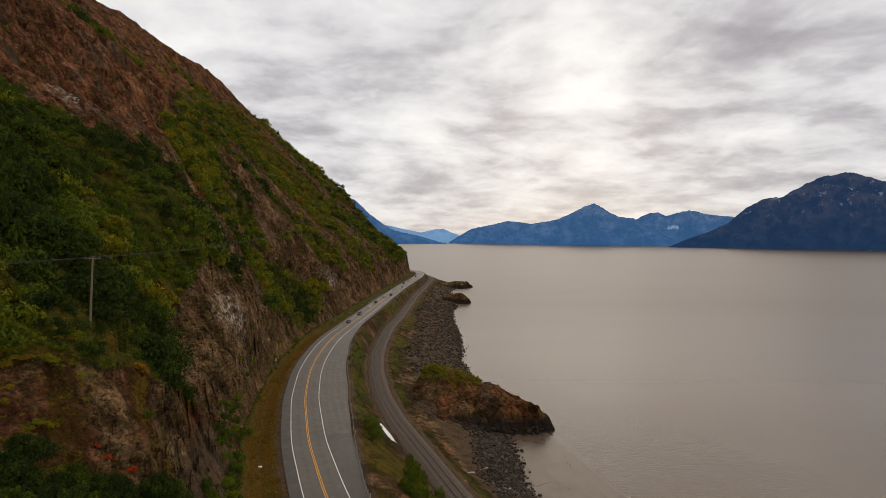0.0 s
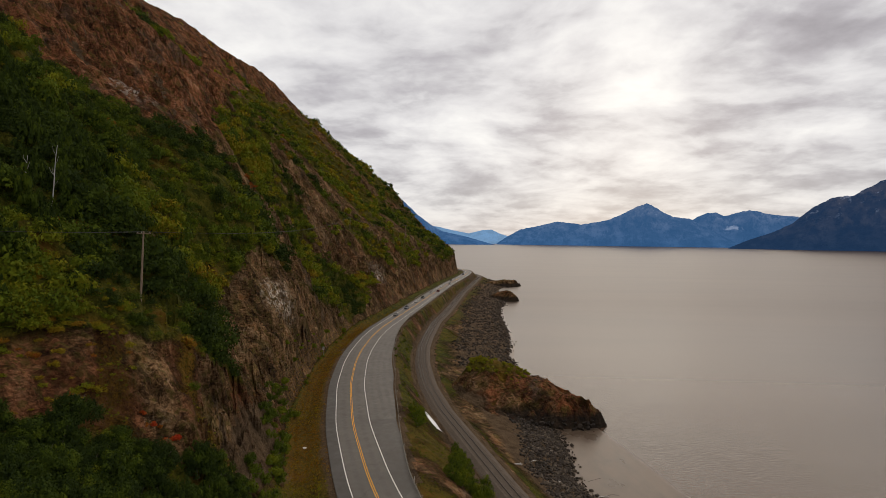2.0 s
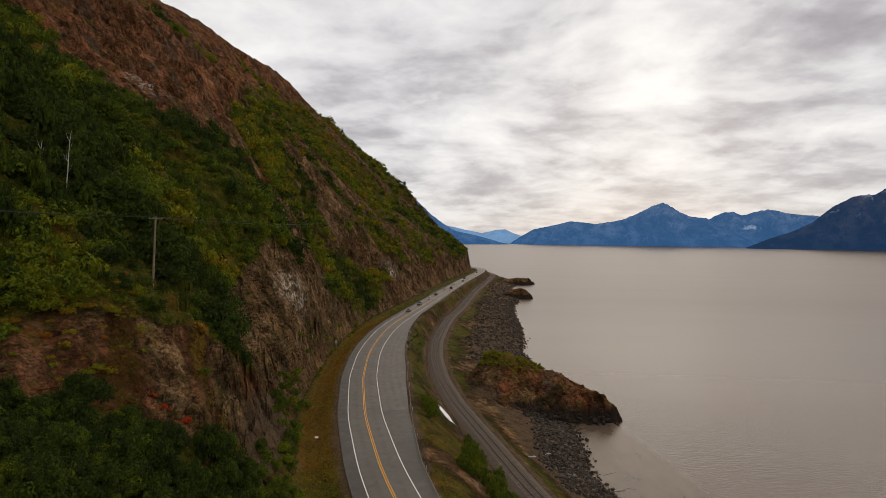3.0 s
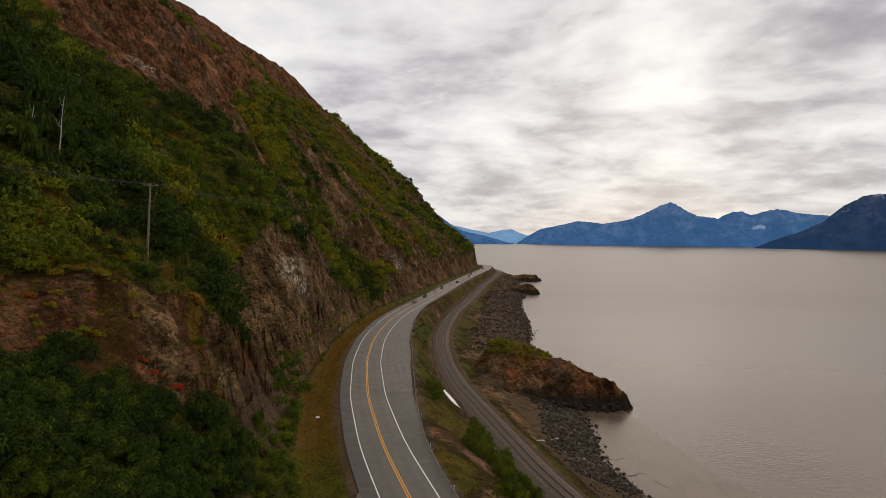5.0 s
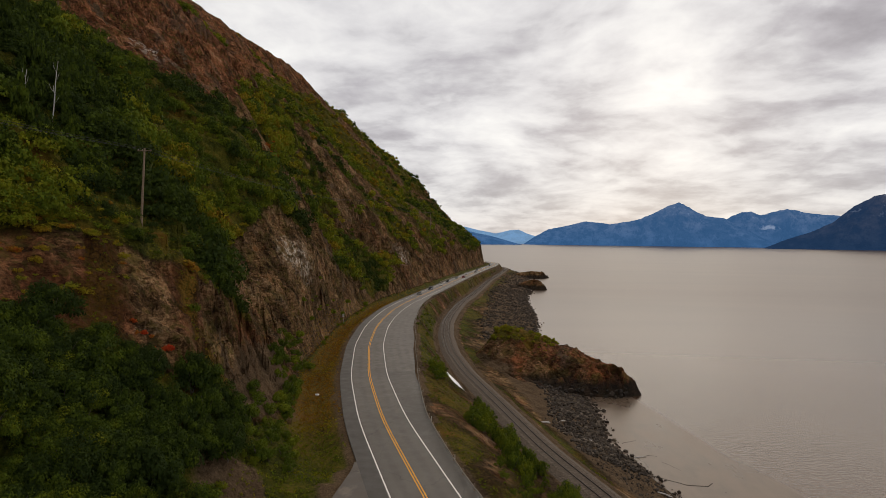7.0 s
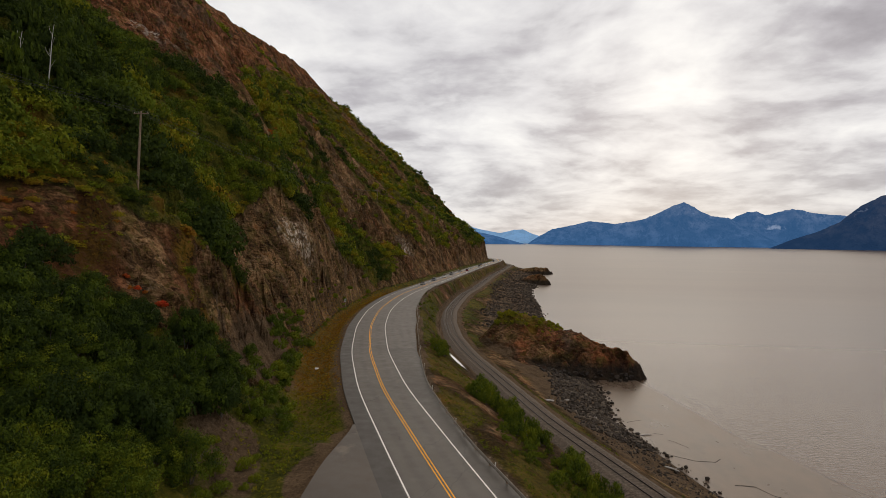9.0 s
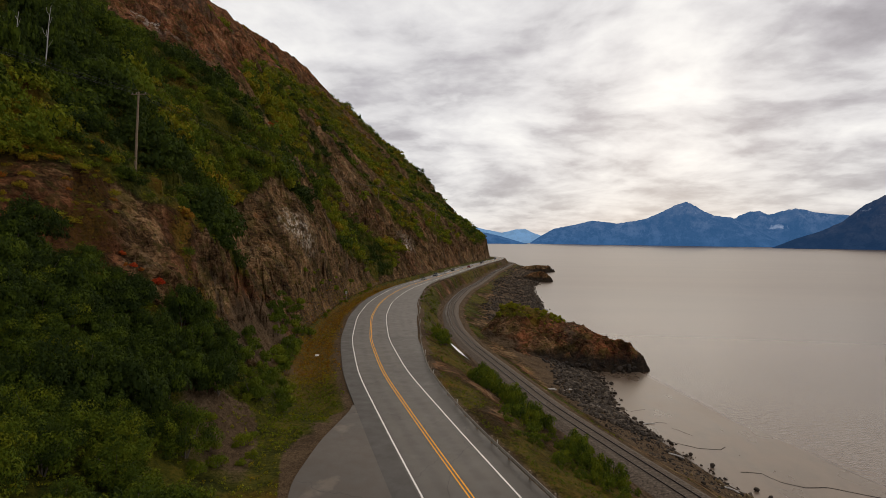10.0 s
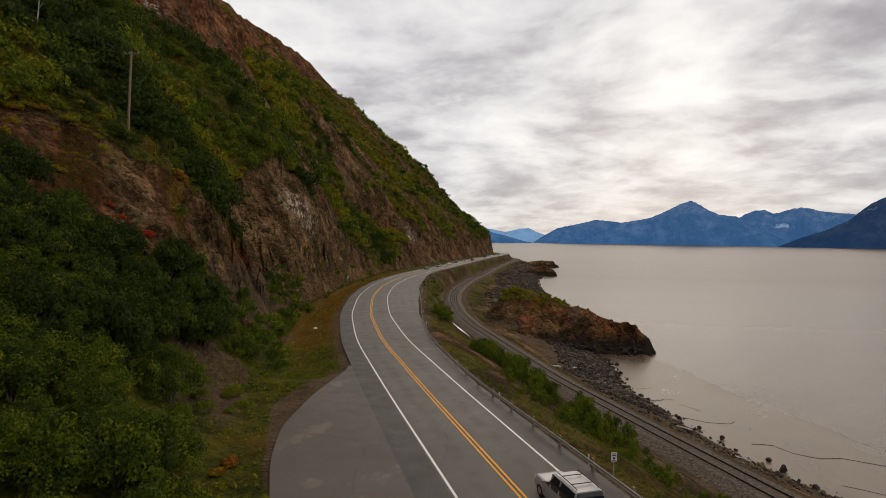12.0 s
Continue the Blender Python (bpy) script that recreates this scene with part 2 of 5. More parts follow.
def make_water_mat():
    k = material("silty_water")
    P = k.pos
    # long streaks of lighter and darker sheen, put into the base colour
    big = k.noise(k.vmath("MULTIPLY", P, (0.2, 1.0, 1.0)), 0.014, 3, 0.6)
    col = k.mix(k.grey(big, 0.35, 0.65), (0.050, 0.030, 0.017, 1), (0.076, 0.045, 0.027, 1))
    near = k.grey(k.add("ShaderNodeSeparateXYZ", {}, Vector=P).outputs[1], 100, 300, 1.0, 0.0)
    w1 = k.math("MULTIPLY", near, k.noise(k.vmath("MULTIPLY", P, (0.5, 1.3, 1.0)), 1.25, 3, 0.55))
    w2 = k.noise(P, 0.13, 4, 0.55)
    h = k.math("ADD", k.math("MULTIPLY", w1, 0.75), k.math("MULTIPLY", k.math("MULTIPLY", w2, 0.8), k.grey(k.add("ShaderNodeSeparateXYZ", {}, Vector=P).outputs[1], 100, 260, 1.0, 0.0)))
    calm = k.grey(k.noise(P, 0.012, 3), 0.35, 0.7, 0.55, 1.0)
    h = k.math("MULTIPLY", h, calm)
    h = k.math("ADD", h, k.math("MULTIPLY", k.noise(k.vmath("MULTIPLY", P, (0.3, 1.0, 1.0)), 0.03, 2, 0.5), k.grey(k.add("ShaderNodeSeparateXYZ", {}, Vector=P).outputs[1], 120, 420, 0.7, 0.0)))
    rough = k.grey(k.add("ShaderNodeSeparateXYZ", {}, Vector=P).outputs[1], 120, 500, 0.24, 0.36)
    return finish(k, col, rough, h, 0.6, 0.4, 0.0, 0.52)


def make_asphalt(name, tone, stains=0.25, lanes=False):
    k = material(name)
    P = k.pos
    big, mid, fine = k.noise(P, 0.06, 4), k.noise(P, 0.7, 6, 0.6), k.noise(P, 14.0, 6, 0.7)
    f = k.math("ADD", k.math("MULTIPLY", big, 0.45), k.math("ADD", k.math("MULTIPLY", mid, 0.3), k.math("MULTIPLY", fine, 0.25)))
    d = tuple(c * 0.72 for c in tone) + (1,)
    l = tuple(c * 1.28 for c in tone) + (1,)
    col = k.mix(k.grey(f, 0.38, 0.62), d, l)
    if lanes:
        # polished wheel tracks and an oily middle in each lane
        q = k.add("ShaderNodeAttribute", {"attribute_name": "across"}).outputs["Fac"]
        wave = k.math("ADD", k.math("COSINE", k.math("MULTIPLY", q, 2 * math.pi / 1.85)), k.math("MULTIPLY", k.math("SUBTRACT", mid, 0.5), 2.2))
        col = k.mix(k.grey(wave, -0.6, 0.9, 0.0, 0.42), col, tuple(c * 0.62 for c in tone) + (1,))
    stain = k.math("MULTIPLY", k.grey(k.noise(k.vmath("MULTIPLY", P, (1, 0.7, 1)), 0.22, 5, 0.55), 0.60, 0.66), stains)
    col = k.mix(stain, col, tuple(min(c * 1.9, 1) for c in tone) + (1,))
    line = k.add("ShaderNodeTexVoronoi", {"feature": "DISTANCE_TO_EDGE"}, Vector=k.vmath("ADD", k.vmath("MULTIPLY", P, (1.0, 0.45, 1)), k.vmath("MULTIPLY", k.add("ShaderNodeTexNoise", {}, Vector=P, Scale=0.4).outputs["Color"], (2, 2, 2))), Scale=0.11).outputs["Distance"]
    col = k.mix(k.math("MULTIPLY", k.grey(line, 0.0, 0.006, 1.0, 0.0), 0.65), col, tuple(c * 0.3 for c in tone) + (1,))
    return finish(k, col, k.grey(mid, 0.3, 0.7, 0.45, 0.62), fine, 0.01, 0.4, 0.0, 0.4)


def make_leaf_mat(name, stops):
    """Leaves: a colour for each plant (attribute tint), varied from leaf to leaf."""
    k = material(name)
    tint = k.add("ShaderNodeAttribute", {"attribute_name": "tint"}).outputs["Fac"]
    isl = k.add("ShaderNodeNewGeometry").outputs["Random Per Island"]
    own = k.add("ShaderNodeObjectInfo").outputs["Random"]
    f = k.math("ADD", tint, k.math("MULTIPLY", k.math("SUBTRACT", isl, 0.5), 0.16))
    f = k.math("ADD", f, k.math("MULTIPLY", k.math("SUBTRACT", own, 0.5), 0.10))
    col = k.ramp(f, stops)
    col = k.mix(k.grey(isl, 0.0, 1.0, 0.0, 0.5), col, (0.014, 0.022, 0.004, 1))
    finish(k, col, 0.8, None, 0, 0, 0, 0.06)
    tr = k.add("ShaderNodeBsdfTranslucent", {}, Color=col)
    mx = k.add("ShaderNodeMixShader", {}, i0=0.25, i1=k.bsdf.outputs[0], i2=tr.outputs[0])
    k.plug(k.out, "Surface", mx.outputs[0])
    return k.mat


LEAF_STOPS = [(0.0, (0.028, 0.044, 0.011)), (0.20, (0.100, 0.140, 0.012)), (0.40, (0.225, 0.238, 0.013)), (0.56, (0.34, 0.245, 0.015)), (0.74, (0.31, 0.150, 0.017)), (0.9, (0.40, 0.085, 0.016)), (1.0, (0.48, 0.040, 0.014))]
MAT = {
    "terrain": make_terrain_mat(),
    "water": make_water_mat(),
    "road": make_asphalt("worn_asphalt", (0.070, 0.059, 0.048), 0.25, True),
    "shoulder": make_asphalt("dark_shoulder_asphalt", (0.027, 0.022, 0.018)),
    "seaward": make_asphalt("grey_shoulder_asphalt", (0.048, 0.040, 0.032)),
    "pullout": make_asphalt("pale_pullout_asphalt", (0.060, 0.046, 0.035), 1.0),
    "white": plain("white_road_paint", (0.74, 0.72, 0.68), 0.6, 0, 0.14, 6.0, 0.002),
    "yellow": plain("yellow_road_paint", (0.80, 0.36, 0.012), 0.7, 0, 0.12, 6.0, 0.002),
    "ballast": plain("grey_brown_ballast", (0.100, 0.076, 0.056), 0.95, 0, 0.8, 4.0, 0.08),
    "steel": plain("rusty_rail_steel", (0.026, 0.018, 0.014), 0.45, 0.5, 0.4, 4.0, 0.002),
    "tie": plain("weathered_timber_tie", (0.078, 0.060, 0.045), 0.9, 0, 0.4, 9.0, 0.01),
    "galv": plain("galvanised_steel", (0.30, 0.27, 0.225), 0.65, 0.1, 0.2, 3.0, 0.002),
    "post": plain("weathered_grey_timber", (0.23, 0.165, 0.11), 0.85, 0, 0.35, 7.0, 0.01),
    "leaf": make_leaf_mat("autumn_leaves", LEAF_STOPS),
    "bark": plain("grey_bark", (0.13, 0.105, 0.085), 0.9, 0, 0.4, 9.0, 0.02),
    "deadwood": plain("bleached_dead_wood", (0.42, 0.39, 0.36), 0.85, 0, 0.25, 9.0, 0.01),
    "sheet": plain("white_plastic_sheet", (0.82, 0.82, 0.83), 0.5, 0, 0.05, 2.0, 0.02),
}


# ---- helpers for shapes ----
def mesh_arrays(name, verts, faces, mat, smooth=False, attrs=None):
    """A mesh from an array of points and an array of quads or triangles."""
    verts, faces = np.asarray(verts, dtype=np.float32), np.asarray(faces, dtype=np.int32)
    me = bpy.data.meshes.new(name)
    n, s = faces.shape
    me.vertices.add(len(verts)), me.loops.add(n * s), me.polygons.add(n)
    me.vertices.foreach_set("co", verts.ravel())
    me.loops.foreach_set("vertex_index", faces.ravel())
    me.polygons.foreach_set("loop_start", np.arange(0, n * s, s, dtype=np.int32))
    me.polygons.foreach_set("use_smooth", np.full(n, smooth, dtype=bool))
    for key, val in (attrs or {}).items():
        val = np.asarray(val, dtype=np.float32)
        if val.ndim == 1:
            me.attributes.new(key, "FLOAT", "POINT").data.foreach_set("value", val)
        else:
            me.attributes.new(key, "FLOAT_COLOR", "POINT").data.foreach_set("color", val.ravel())
    me.materials.append(mat)
    me.update(calc_edges=True)
    return me


def grid_faces(rows, cols):
    a = (np.arange(rows - 1)[:, None] * cols + np.arange(cols - 1)[None, :]).ravel()
    return np.stack([a, a + 1, a + cols + 1, a + cols], 1)


def part(name, data, parent, label="", place=None):
    ob = new(name, data)
    ob.parent = parent
    if place is not None:
        ob.matrix_local = place
    return tagged(ob, label) if label else ob


def bm_mesh(name, bm, mat, smooth=False):
    me = bpy.data.meshes.new(name)
    bm.normal_update()
    bm.to_mesh(me)
    bm.free()
    for p in me.polygons:
        p.use_smooth = smooth
    me.materials.append(mat)
    return me


def empty(name, m, label, category, group="", kind=""):
    ob = new(name)
    ob.matrix_world = m
    return tagged(ob, label, category, group, kind)


def lattice(ix, iy, seed):
    h = (ix.astype(np.int64) * 374761393 + iy.astype(np.int64) * 668265263 + seed * 974711) & 0xFFFFFFFF
    h = ((h ^ (h >> 13)) * 1274126177) & 0xFFFFFFFF
    return ((h ^ (h >> 16)) & 0xFFFF) / 65535.0


def vnoise(x, y, seed=0):
    x0, y0 = np.floor(x), np.floor(y)
    fx, fy = x - x0, y - y0
    fx, fy = fx * fx * (3 - 2 * fx), fy * fy * (3 - 2 * fy)
    a, b = lattice(x0, y0, seed), lattice(x0 + 1, y0, seed)
    c, d = lattice(x0, y0 + 1, seed), lattice(x0 + 1, y0 + 1, seed)
    return (a + (b - a) * fx) * (1 - fy) + (c + (d - c) * fx) * fy


def fbm(x, y, size, octaves=4, seed=0, ridged=False):
    """Fractal noise from -1 to 1 with its largest lumps of that size in metres."""
    x, y = np.asarray(x, float) / size, np.asarray(y, float) / size
    out, amp, tot = 0.0, 1.0, 0.0
    for o in range(octaves):
        v = vnoise(x * 2**o + 17.3 * o, y * 2**o - 9.1 * o, seed + o) * 2 - 1
        out, tot, amp = out + amp * ((1 - 2 * abs(v)) if ridged else v), tot + amp, amp * 0.5
    return out / tot


def blocks(u, v, seed):
    """A random height from -1 to 1 for each cell of a jittered lattice of unit cells."""
    iu, iv = np.floor(u), np.floor(v)
    best, val = np.full(u.shape, 9.0), np.zeros(u.shape)
    for a in (-1, 0, 1):
        for b in (-1, 0, 1):
            cu, cv = iu + a, iv + b
            d = (cu + lattice(cu, cv, seed) - u) ** 2 + (cv + lattice(cu, cv, seed + 1) - v) ** 2
            near = d < best
            best, val = np.where(near, d, best), np.where(near, lattice(cu, cv, seed + 2) * 2 - 1, val)
    return val


def smooth_curve(pts, lo, hi, width):
    ys = np.arange(lo, hi + 1.0)
    p = np.array(pts, float)
    v = np.interp(ys, p[:, 0], p[:, 1])
    slope0, slope1 = (p[1, 1] - p[0, 1]) / (p[1, 0] - p[0, 0]), (p[-1, 1] - p[-2, 1]) / (p[-1, 0] - p[-2, 0])
    v = np.where(ys < p[0, 0], p[0, 1] + (ys - p[0, 0]) * slope0, np.where(ys > p[-1, 0], p[-1, 1] + (ys - p[-1, 0]) * slope1, v))
    k = np.hanning(width + 2)[1:-1]
    pad = np.concatenate([v[0] + (np.arange(-width, 0)) * slope0, v, v[-1] + np.arange(1, width + 1) * slope1])
    v = np.convolve(pad, k / k.sum(), "same")[width:-width]
    return lambda y: np.interp(y, ys, v)


# ---- the plan ----
Y0, Y1 = -120.0, 900.0
ROAD_Z, RAIL_Z = 15.2, 8.8
# the yellow line, the track and the water's edge, as x for y
XC = smooth_curve([(20, 13.7), (47, 1.7), (67, -7.3), (92, -18.2), (118, -27.3), (149, -35.5), (177, -40.7), (196, -43), (222, -44.8), (245, -45.0), (278, -43.3), (328, -40.4), (386, -37.2), (440, -34.0), (504, -29.8), (582, -23.1), (635, -18.8), (680, -16.5), (705, -17.0), (736, -21.0), (762, -29), (800, -46)], Y0, Y1, 25)
XR = smooth_curve([(40, 34.0), (66, 22.5), (81, 15.8), (101.5, 6.9), (127.5, -1.9), (152, -10.3), (177, -16.8), (207, -21.9), (237, -24.9), (265, -25.7), (312, -25.6), (349, -22.8), (403, -20.2), (493, -16.5), (560, -11.5), (690, -3.0), (720, -2.5), (745, -5.0), (775, -14), (805, -30)], Y0, Y1, 19)
XS = smooth_curve([(50, 63), (85, 37.4), (97, 31), (113, 26.4), (128, 21.4), (142, 22.4), (157, 22), (190, 16), (221, 18), (262, 13.5), (290, 15.5), (322, 16.3), (388, 14.6), (442, 15.5), (470, 21), (520, 20), (560, 17), (613, 20), (660, 30), (700, 32), (730, 18), (760, 2), (800, -22)], Y0, Y1, 11)
# the outer edge of the bare mud
XM = smooth_curve([(60, 72), (104, 53.2), (112, 50.8), (121, 47.5), (126, 44.5), (136, 42.6), (152, 38.8), (160, 36.6), (172, 33.5), (186, 18)], Y0, Y1, 9)
COS = smooth_curve([(y, math.cos(math.atan((float(XC(y + 8)) - float(XC(y - 8))) / 16))) for y in range(-100, 890, 10)], Y0, Y1, 25)
EDGE_R = smooth_curve([(20, 5.0), (48, 5.2), (60, 5.0), (70, 4.9), (78, 5.3), (92, 6.3), (104, 7.7), (117, 9.3), (128, 10.3), (140, 11.0), (157, 12.1), (181, 11.6), (208, 10.8), (245, 8.2), (278, 6.2), (330, 6.0)], Y0, Y1, 15)
PULL = smooth_curve([(-80, 5.8), (-50, 13.2), (44, 13.5), (55, 13.9), (61, 13.3), (69, 10.4), (77, 6.5), (80, 5.8), (120, 5.8)], Y0, Y1, 5)

# foot of the red crag, as height above the road along it
CRAG_Y = (-60, 128, 142, 151, 160, 181, 209, 251, 290, 340, 400, 520)
CRAG_H = (170, 165, 112, 86, 77, 78, 81, 95, 112, 130, 152, 190)
# bare rock (-) and thick scrub (+) on the slope: place along the road, height above it, reach along and up, amount
COVER = [(381, 70, 20, 15, -1.4), (247, 50, 10, 9, -1.3), (266, 33, 13, 9, -1.3), (356, 20, 24, 11, -1.4), (157, 24, 17, 14, -1.2), (654, 83, 34, 16, -1.2), (369, 97, 18, 15, -1.2), (430, 48, 26, 10, -1.0), (255, 17, 14, 12, 1.5), (150, 40, 16, 8, 1.2), (328, 40, 26, 14, 1.2), (297, 62, 24, 16, 1.2), (562, 86, 70, 22, 1.0), (275, 88, 18, 12, 1.3), (120, 42, 18, 12, 1.0), (520, 200, 40, 14, 1.2), (480, 62, 34, 14, 0.9), (120, 31, 9, 4, 0.9)]


def patches(y, h, rows):
    return sum(a * np.exp(-(((y - py) / ry) ** 2) - ((h - ph) / rh) ** 2) for py, ph, ry, rh, a in rows)


# height of the hill above the road, by distance from the yellow line, for stations along it
OFF = (14, 20, 27, 42, 60, 95, 140, 240, 400)
HILL = {
    -60: (0, 1.5, 5, 16, 34, 60, 95, 170, 270),
    48: (0, 1.5, 4.5, 15, 33, 60, 97, 174, 275),
    66: (0, 4, 12, 24, 40, 67, 103, 180, 282),
    90: (0, 8, 20, 40, 61, 88, 122, 192, 290),
    130: (0, 10, 19, 42, 63, 92, 130, 198, 295),
    165: (0, 24, 32, 58, 73, 98, 138, 205, 300),
    210: (0, 16, 27, 54, 78, 112, 158, 215, 300),
    265: (0, 8, 16, 36, 64, 112, 158, 215, 300),
    400: (0, 9, 18, 42, 60, 92, 138, 225, 310),
    560: (0, 9, 21, 38, 52, 74, 118, 230, 318),
    710: (0, 25, 31, 40, 54, 95, 137, 208, 336),
}


def hill_table():
    st = sorted(HILL)
    ys, qs = np.arange(Y0, Y1 + 1, 5.0), np.arange(0, 420, 2.0)
    cols = np.stack([np.interp(qs, (0, 8, *OFF), (0, 0, *HILL[s])) for s in st])
    tab = np.stack([np.interp(ys, st, cols[:, i]) for i in range(len(qs))], 1)
    k = np.hanning(7)[1:-1]
    k /= k.sum()
    tab = np.apply_along_axis(lambda v: np.convolve(np.pad(v, 2, "edge"), k, "valid"), 0, tab)
    k3 = np.array([0.25, 0.5, 0.25])
    tab = np.apply_along_axis(lambda v: np.convolve(np.pad(v, 1, "edge"), k3, "valid"), 1, tab)
    return qs, tab


HQ, HT = hill_table()


def hill(q, y):
    """Height of the bare hill above the road at distance q left of the yellow line."""
    q = np.clip(q, 0, HQ[-1] - 2.01)
    y = np.clip(y, Y0, Y1 - 5.01)
    i, j = ((y - Y0) / 5.0).astype(int), (q / 2.0).astype(int)
    fy, fq = (y - Y0) / 5.0 - i, q / 2.0 - j
    return (HT[i, j] * (1 - fq) + HT[i, j + 1] * fq) * (1 - fy) + (HT[i + 1, j] * (1 - fq) + HT[i + 1, j + 1] * fq) * fy


def to_x(q, y):
    return XC(y) + q / COS(y)


def to_q(x, y):
    return (x - XC(y)) * COS(y)


def step01(v, lo, hi):
    t = np.clip((v - lo) / (hi - lo), 0, 1)
    return t * t * (3 - 2 * t)


def ground(q, y):
    """Height of the ground and its cover (turf, gravel, mud, red rock) at q metres right of the yellow line."""
    q, y = np.broadcast_arrays(np.asarray(q, float), np.asarray(y, float))
    x = to_x(q, y)
    # left: verge, ditch, hill
    l = -q - np.maximum(y - 722, 0) * 1.1
    foot = np.maximum(PULL(y) - 9, 0) * 0.9
    warp = fbm(y, q * 0.6, 26, 3, 5) * np.clip((l - 14) / 12, 0, 1) * 4.0
    lw = np.maximum(l - foot * np.clip(1 - (l - 20) / 25, 0, 1) + warp, 0)
    gully = fbm(y - 0.35 * l, l * 0.25, 58, 3, 15) * np.clip((l - 34) / 70, 0, 1) * 15.0
    lw = np.maximum(lw + gully, 0)
    h = hill(lw, y)
    # ribs and ledges: the face moved in and out
    ribs = fbm(y + 0.5 * h, 0.9 * h, 15, 4, 17, True) * 2.4 + fbm(y * 1.1 + 0.6 * h, h, 4.0, 3, 19, True) * 1.2
    uu, vv = y + 1.5 * fbm(y, h, 5, 2, 23), h + 1.5 * fbm(y, h, 5, 2, 25)
    ribs = ribs + (1.3 + 1.2 * step01(h, 70, 95)) * blocks(uu / 6.0, vv / 7.5, 301) + 0.6 * blocks(uu / 2.4, vv / 2.6, 311) + 0.28 * blocks(uu / 1.1, vv / 1.0, 321)
    ribs = ribs * np.interp(y, (60, 92, 112, 200), (0.42, 0.5, 0.85, 1.0))
    # narrow ledges
    ribs = ribs + 0.5 * blocks(uu / 7.0, (vv - 0.2 * uu) / 1.7, 331) * np.interp(y, (60, 80), (0.7, 1.0))
    ribs = ribs * (1 - 0.48 * step01(y, 98, 112) * (1 - step01(y, 225, 260)) * (1 - step01(h, 34, 48)))
    # upright flutes and cracks of the red crag
    steep = step01(h, np.interp(y, CRAG_Y, CRAG_H) - 6, np.interp(y, CRAG_Y, CRAG_H) + 8)
    uf = y + 0.25 * h + 1.6 * fbm(y, h, 9, 3, 403)
    ribs = ribs + steep * (fbm(uf, 0.16 * h, 9, 4, 401, True) * 2.6 + blocks(uf / 2.6, h / 9.0, 405) * 1.2 + blocks(uf / 1.2, h / 4.0, 415) * 0.55)
    lw = np.maximum(lw + ribs * np.clip((lw - 13) / 6, 0, 1) * (1 - 0.4 * step01(lw, 80, 160)), 0)
    h = hill(lw, y)
    amp = np.clip(h / 14, 0, 1)
    rough = fbm(x + 0.4 * h, y + 0.3 * h, 17, 4, 11, True) * 2.1 + fbm(x, y + h, 5.0, 3, 21) * 1.1
    rough = rough + fbm(x, y, 60, 2, 31) * 4.0 * np.clip(h / 80, 0, 1) + fbm(y + 0.2 * x, h, 9, 3, 77, True) * 1.2
    # broken skyline and its knob
    rough = rough + step01(h, 95, 150) * (fbm(x, y, 34, 4, 37, True) * 3.0 + 3 * np.exp(-(((y - 640) / 26) ** 2) - ((l - 240) / 20) ** 2) - 6 * np.exp(-(((y - 640) / 30) ** 2) - ((l - 205) / 18) ** 2))
    h = np.maximum(h + amp * rough, 0)
    ditch = -1.3 * step01(l, 6.0 + foot, 10.5 + foot) * (1 - step01(l, 12.0 + foot, 16 + foot)) * (1 - step01(PULL(y), 7, 10))
    zl = ROAD_Z - 0.22 + ditch + h + 0.12 * fbm(x, y, 4, 3, 3) * step01(l, 6.5, 9)
    # right: bank, railway bench, foreshore
    e = EDGE_R(y) + 1.6
    qr, qs = (XR(y) - XC(y)) * COS(y), (XS(y) - XC(y)) * COS(y)
    bench = RAIL_Z - 0.75
    b0, b1 = qr - 3.6, qr + 3.8
    u = np.clip((q - e) / np.maximum(b0 - e, 3), 0, 1)
    lump = fbm(x, y, 7, 4, 41) * 0.9 * np.sin(np.pi * np.clip(u, 0, 1))
    bank = ROAD_Z - 0.22 + (bench - ROAD_Z + 0.22) * (0.35 * u + 0.65 * u * u * (3 - 2 * u)) + lump
    qs = np.maximum(qs, b1 + 4)
    v = np.clip((q - b1) / (qs - b1), 0, 1)
    shore = bench + (0.35 - bench) * (v**0.8) + fbm(x, y, 6, 4, 51) * 0.7 * np.sin(np.pi * v)
    m = q - qs
    wide = np.maximum((XM(y) - XC(y)) * COS(y) - qs, 2.5)
    flat = 0.35 - 0.22 * np.clip(m / wide, 0, 1) - 0.3 * step01(m, wide - 0.6, wide + 1.2) - np.clip(m - wide, 0, 1e9) * 0.04 + 0.012 * fbm(x, y, 8, 3, 57) * np.clip(m / 4, 0, 1)
    zr = np.where(q < e, ROAD_Z - 0.22, np.where(q < b0, bank, np.where(q < b1, bench, np.where(q < qs, shore, flat))))
    z = np.where(q < 0, zl, zr)
    # cover
    n1, n2 = fbm(y - 0.35 * l, l * 0.4, 26, 4, 61), fbm(x + h, y - h, 9, 4, 71)
    strips = fbm(y + 0.15 * l, l * 0.22, 30, 4, 63)
    wood = 1.0 + 0.25 * n2 - 1.5 * step01(strips, -0.04, 0.16) * step01(y, 175, 230) * step01(h, 14, 30)
    # rock cut above the road, the near slab and the red crag, by height along the road
    hcut = np.interp(y, (96, 104, 116, 129, 145, 160, 176, 189, 215, 235, 250, 285, 310, 400, 470, 560, 640, 720), (0, 22, 25, 27, 33, 38, 33, 28, 16, 9, 3, 4, 14, 20, 17, 22, 16, 28)) + 5 * n2
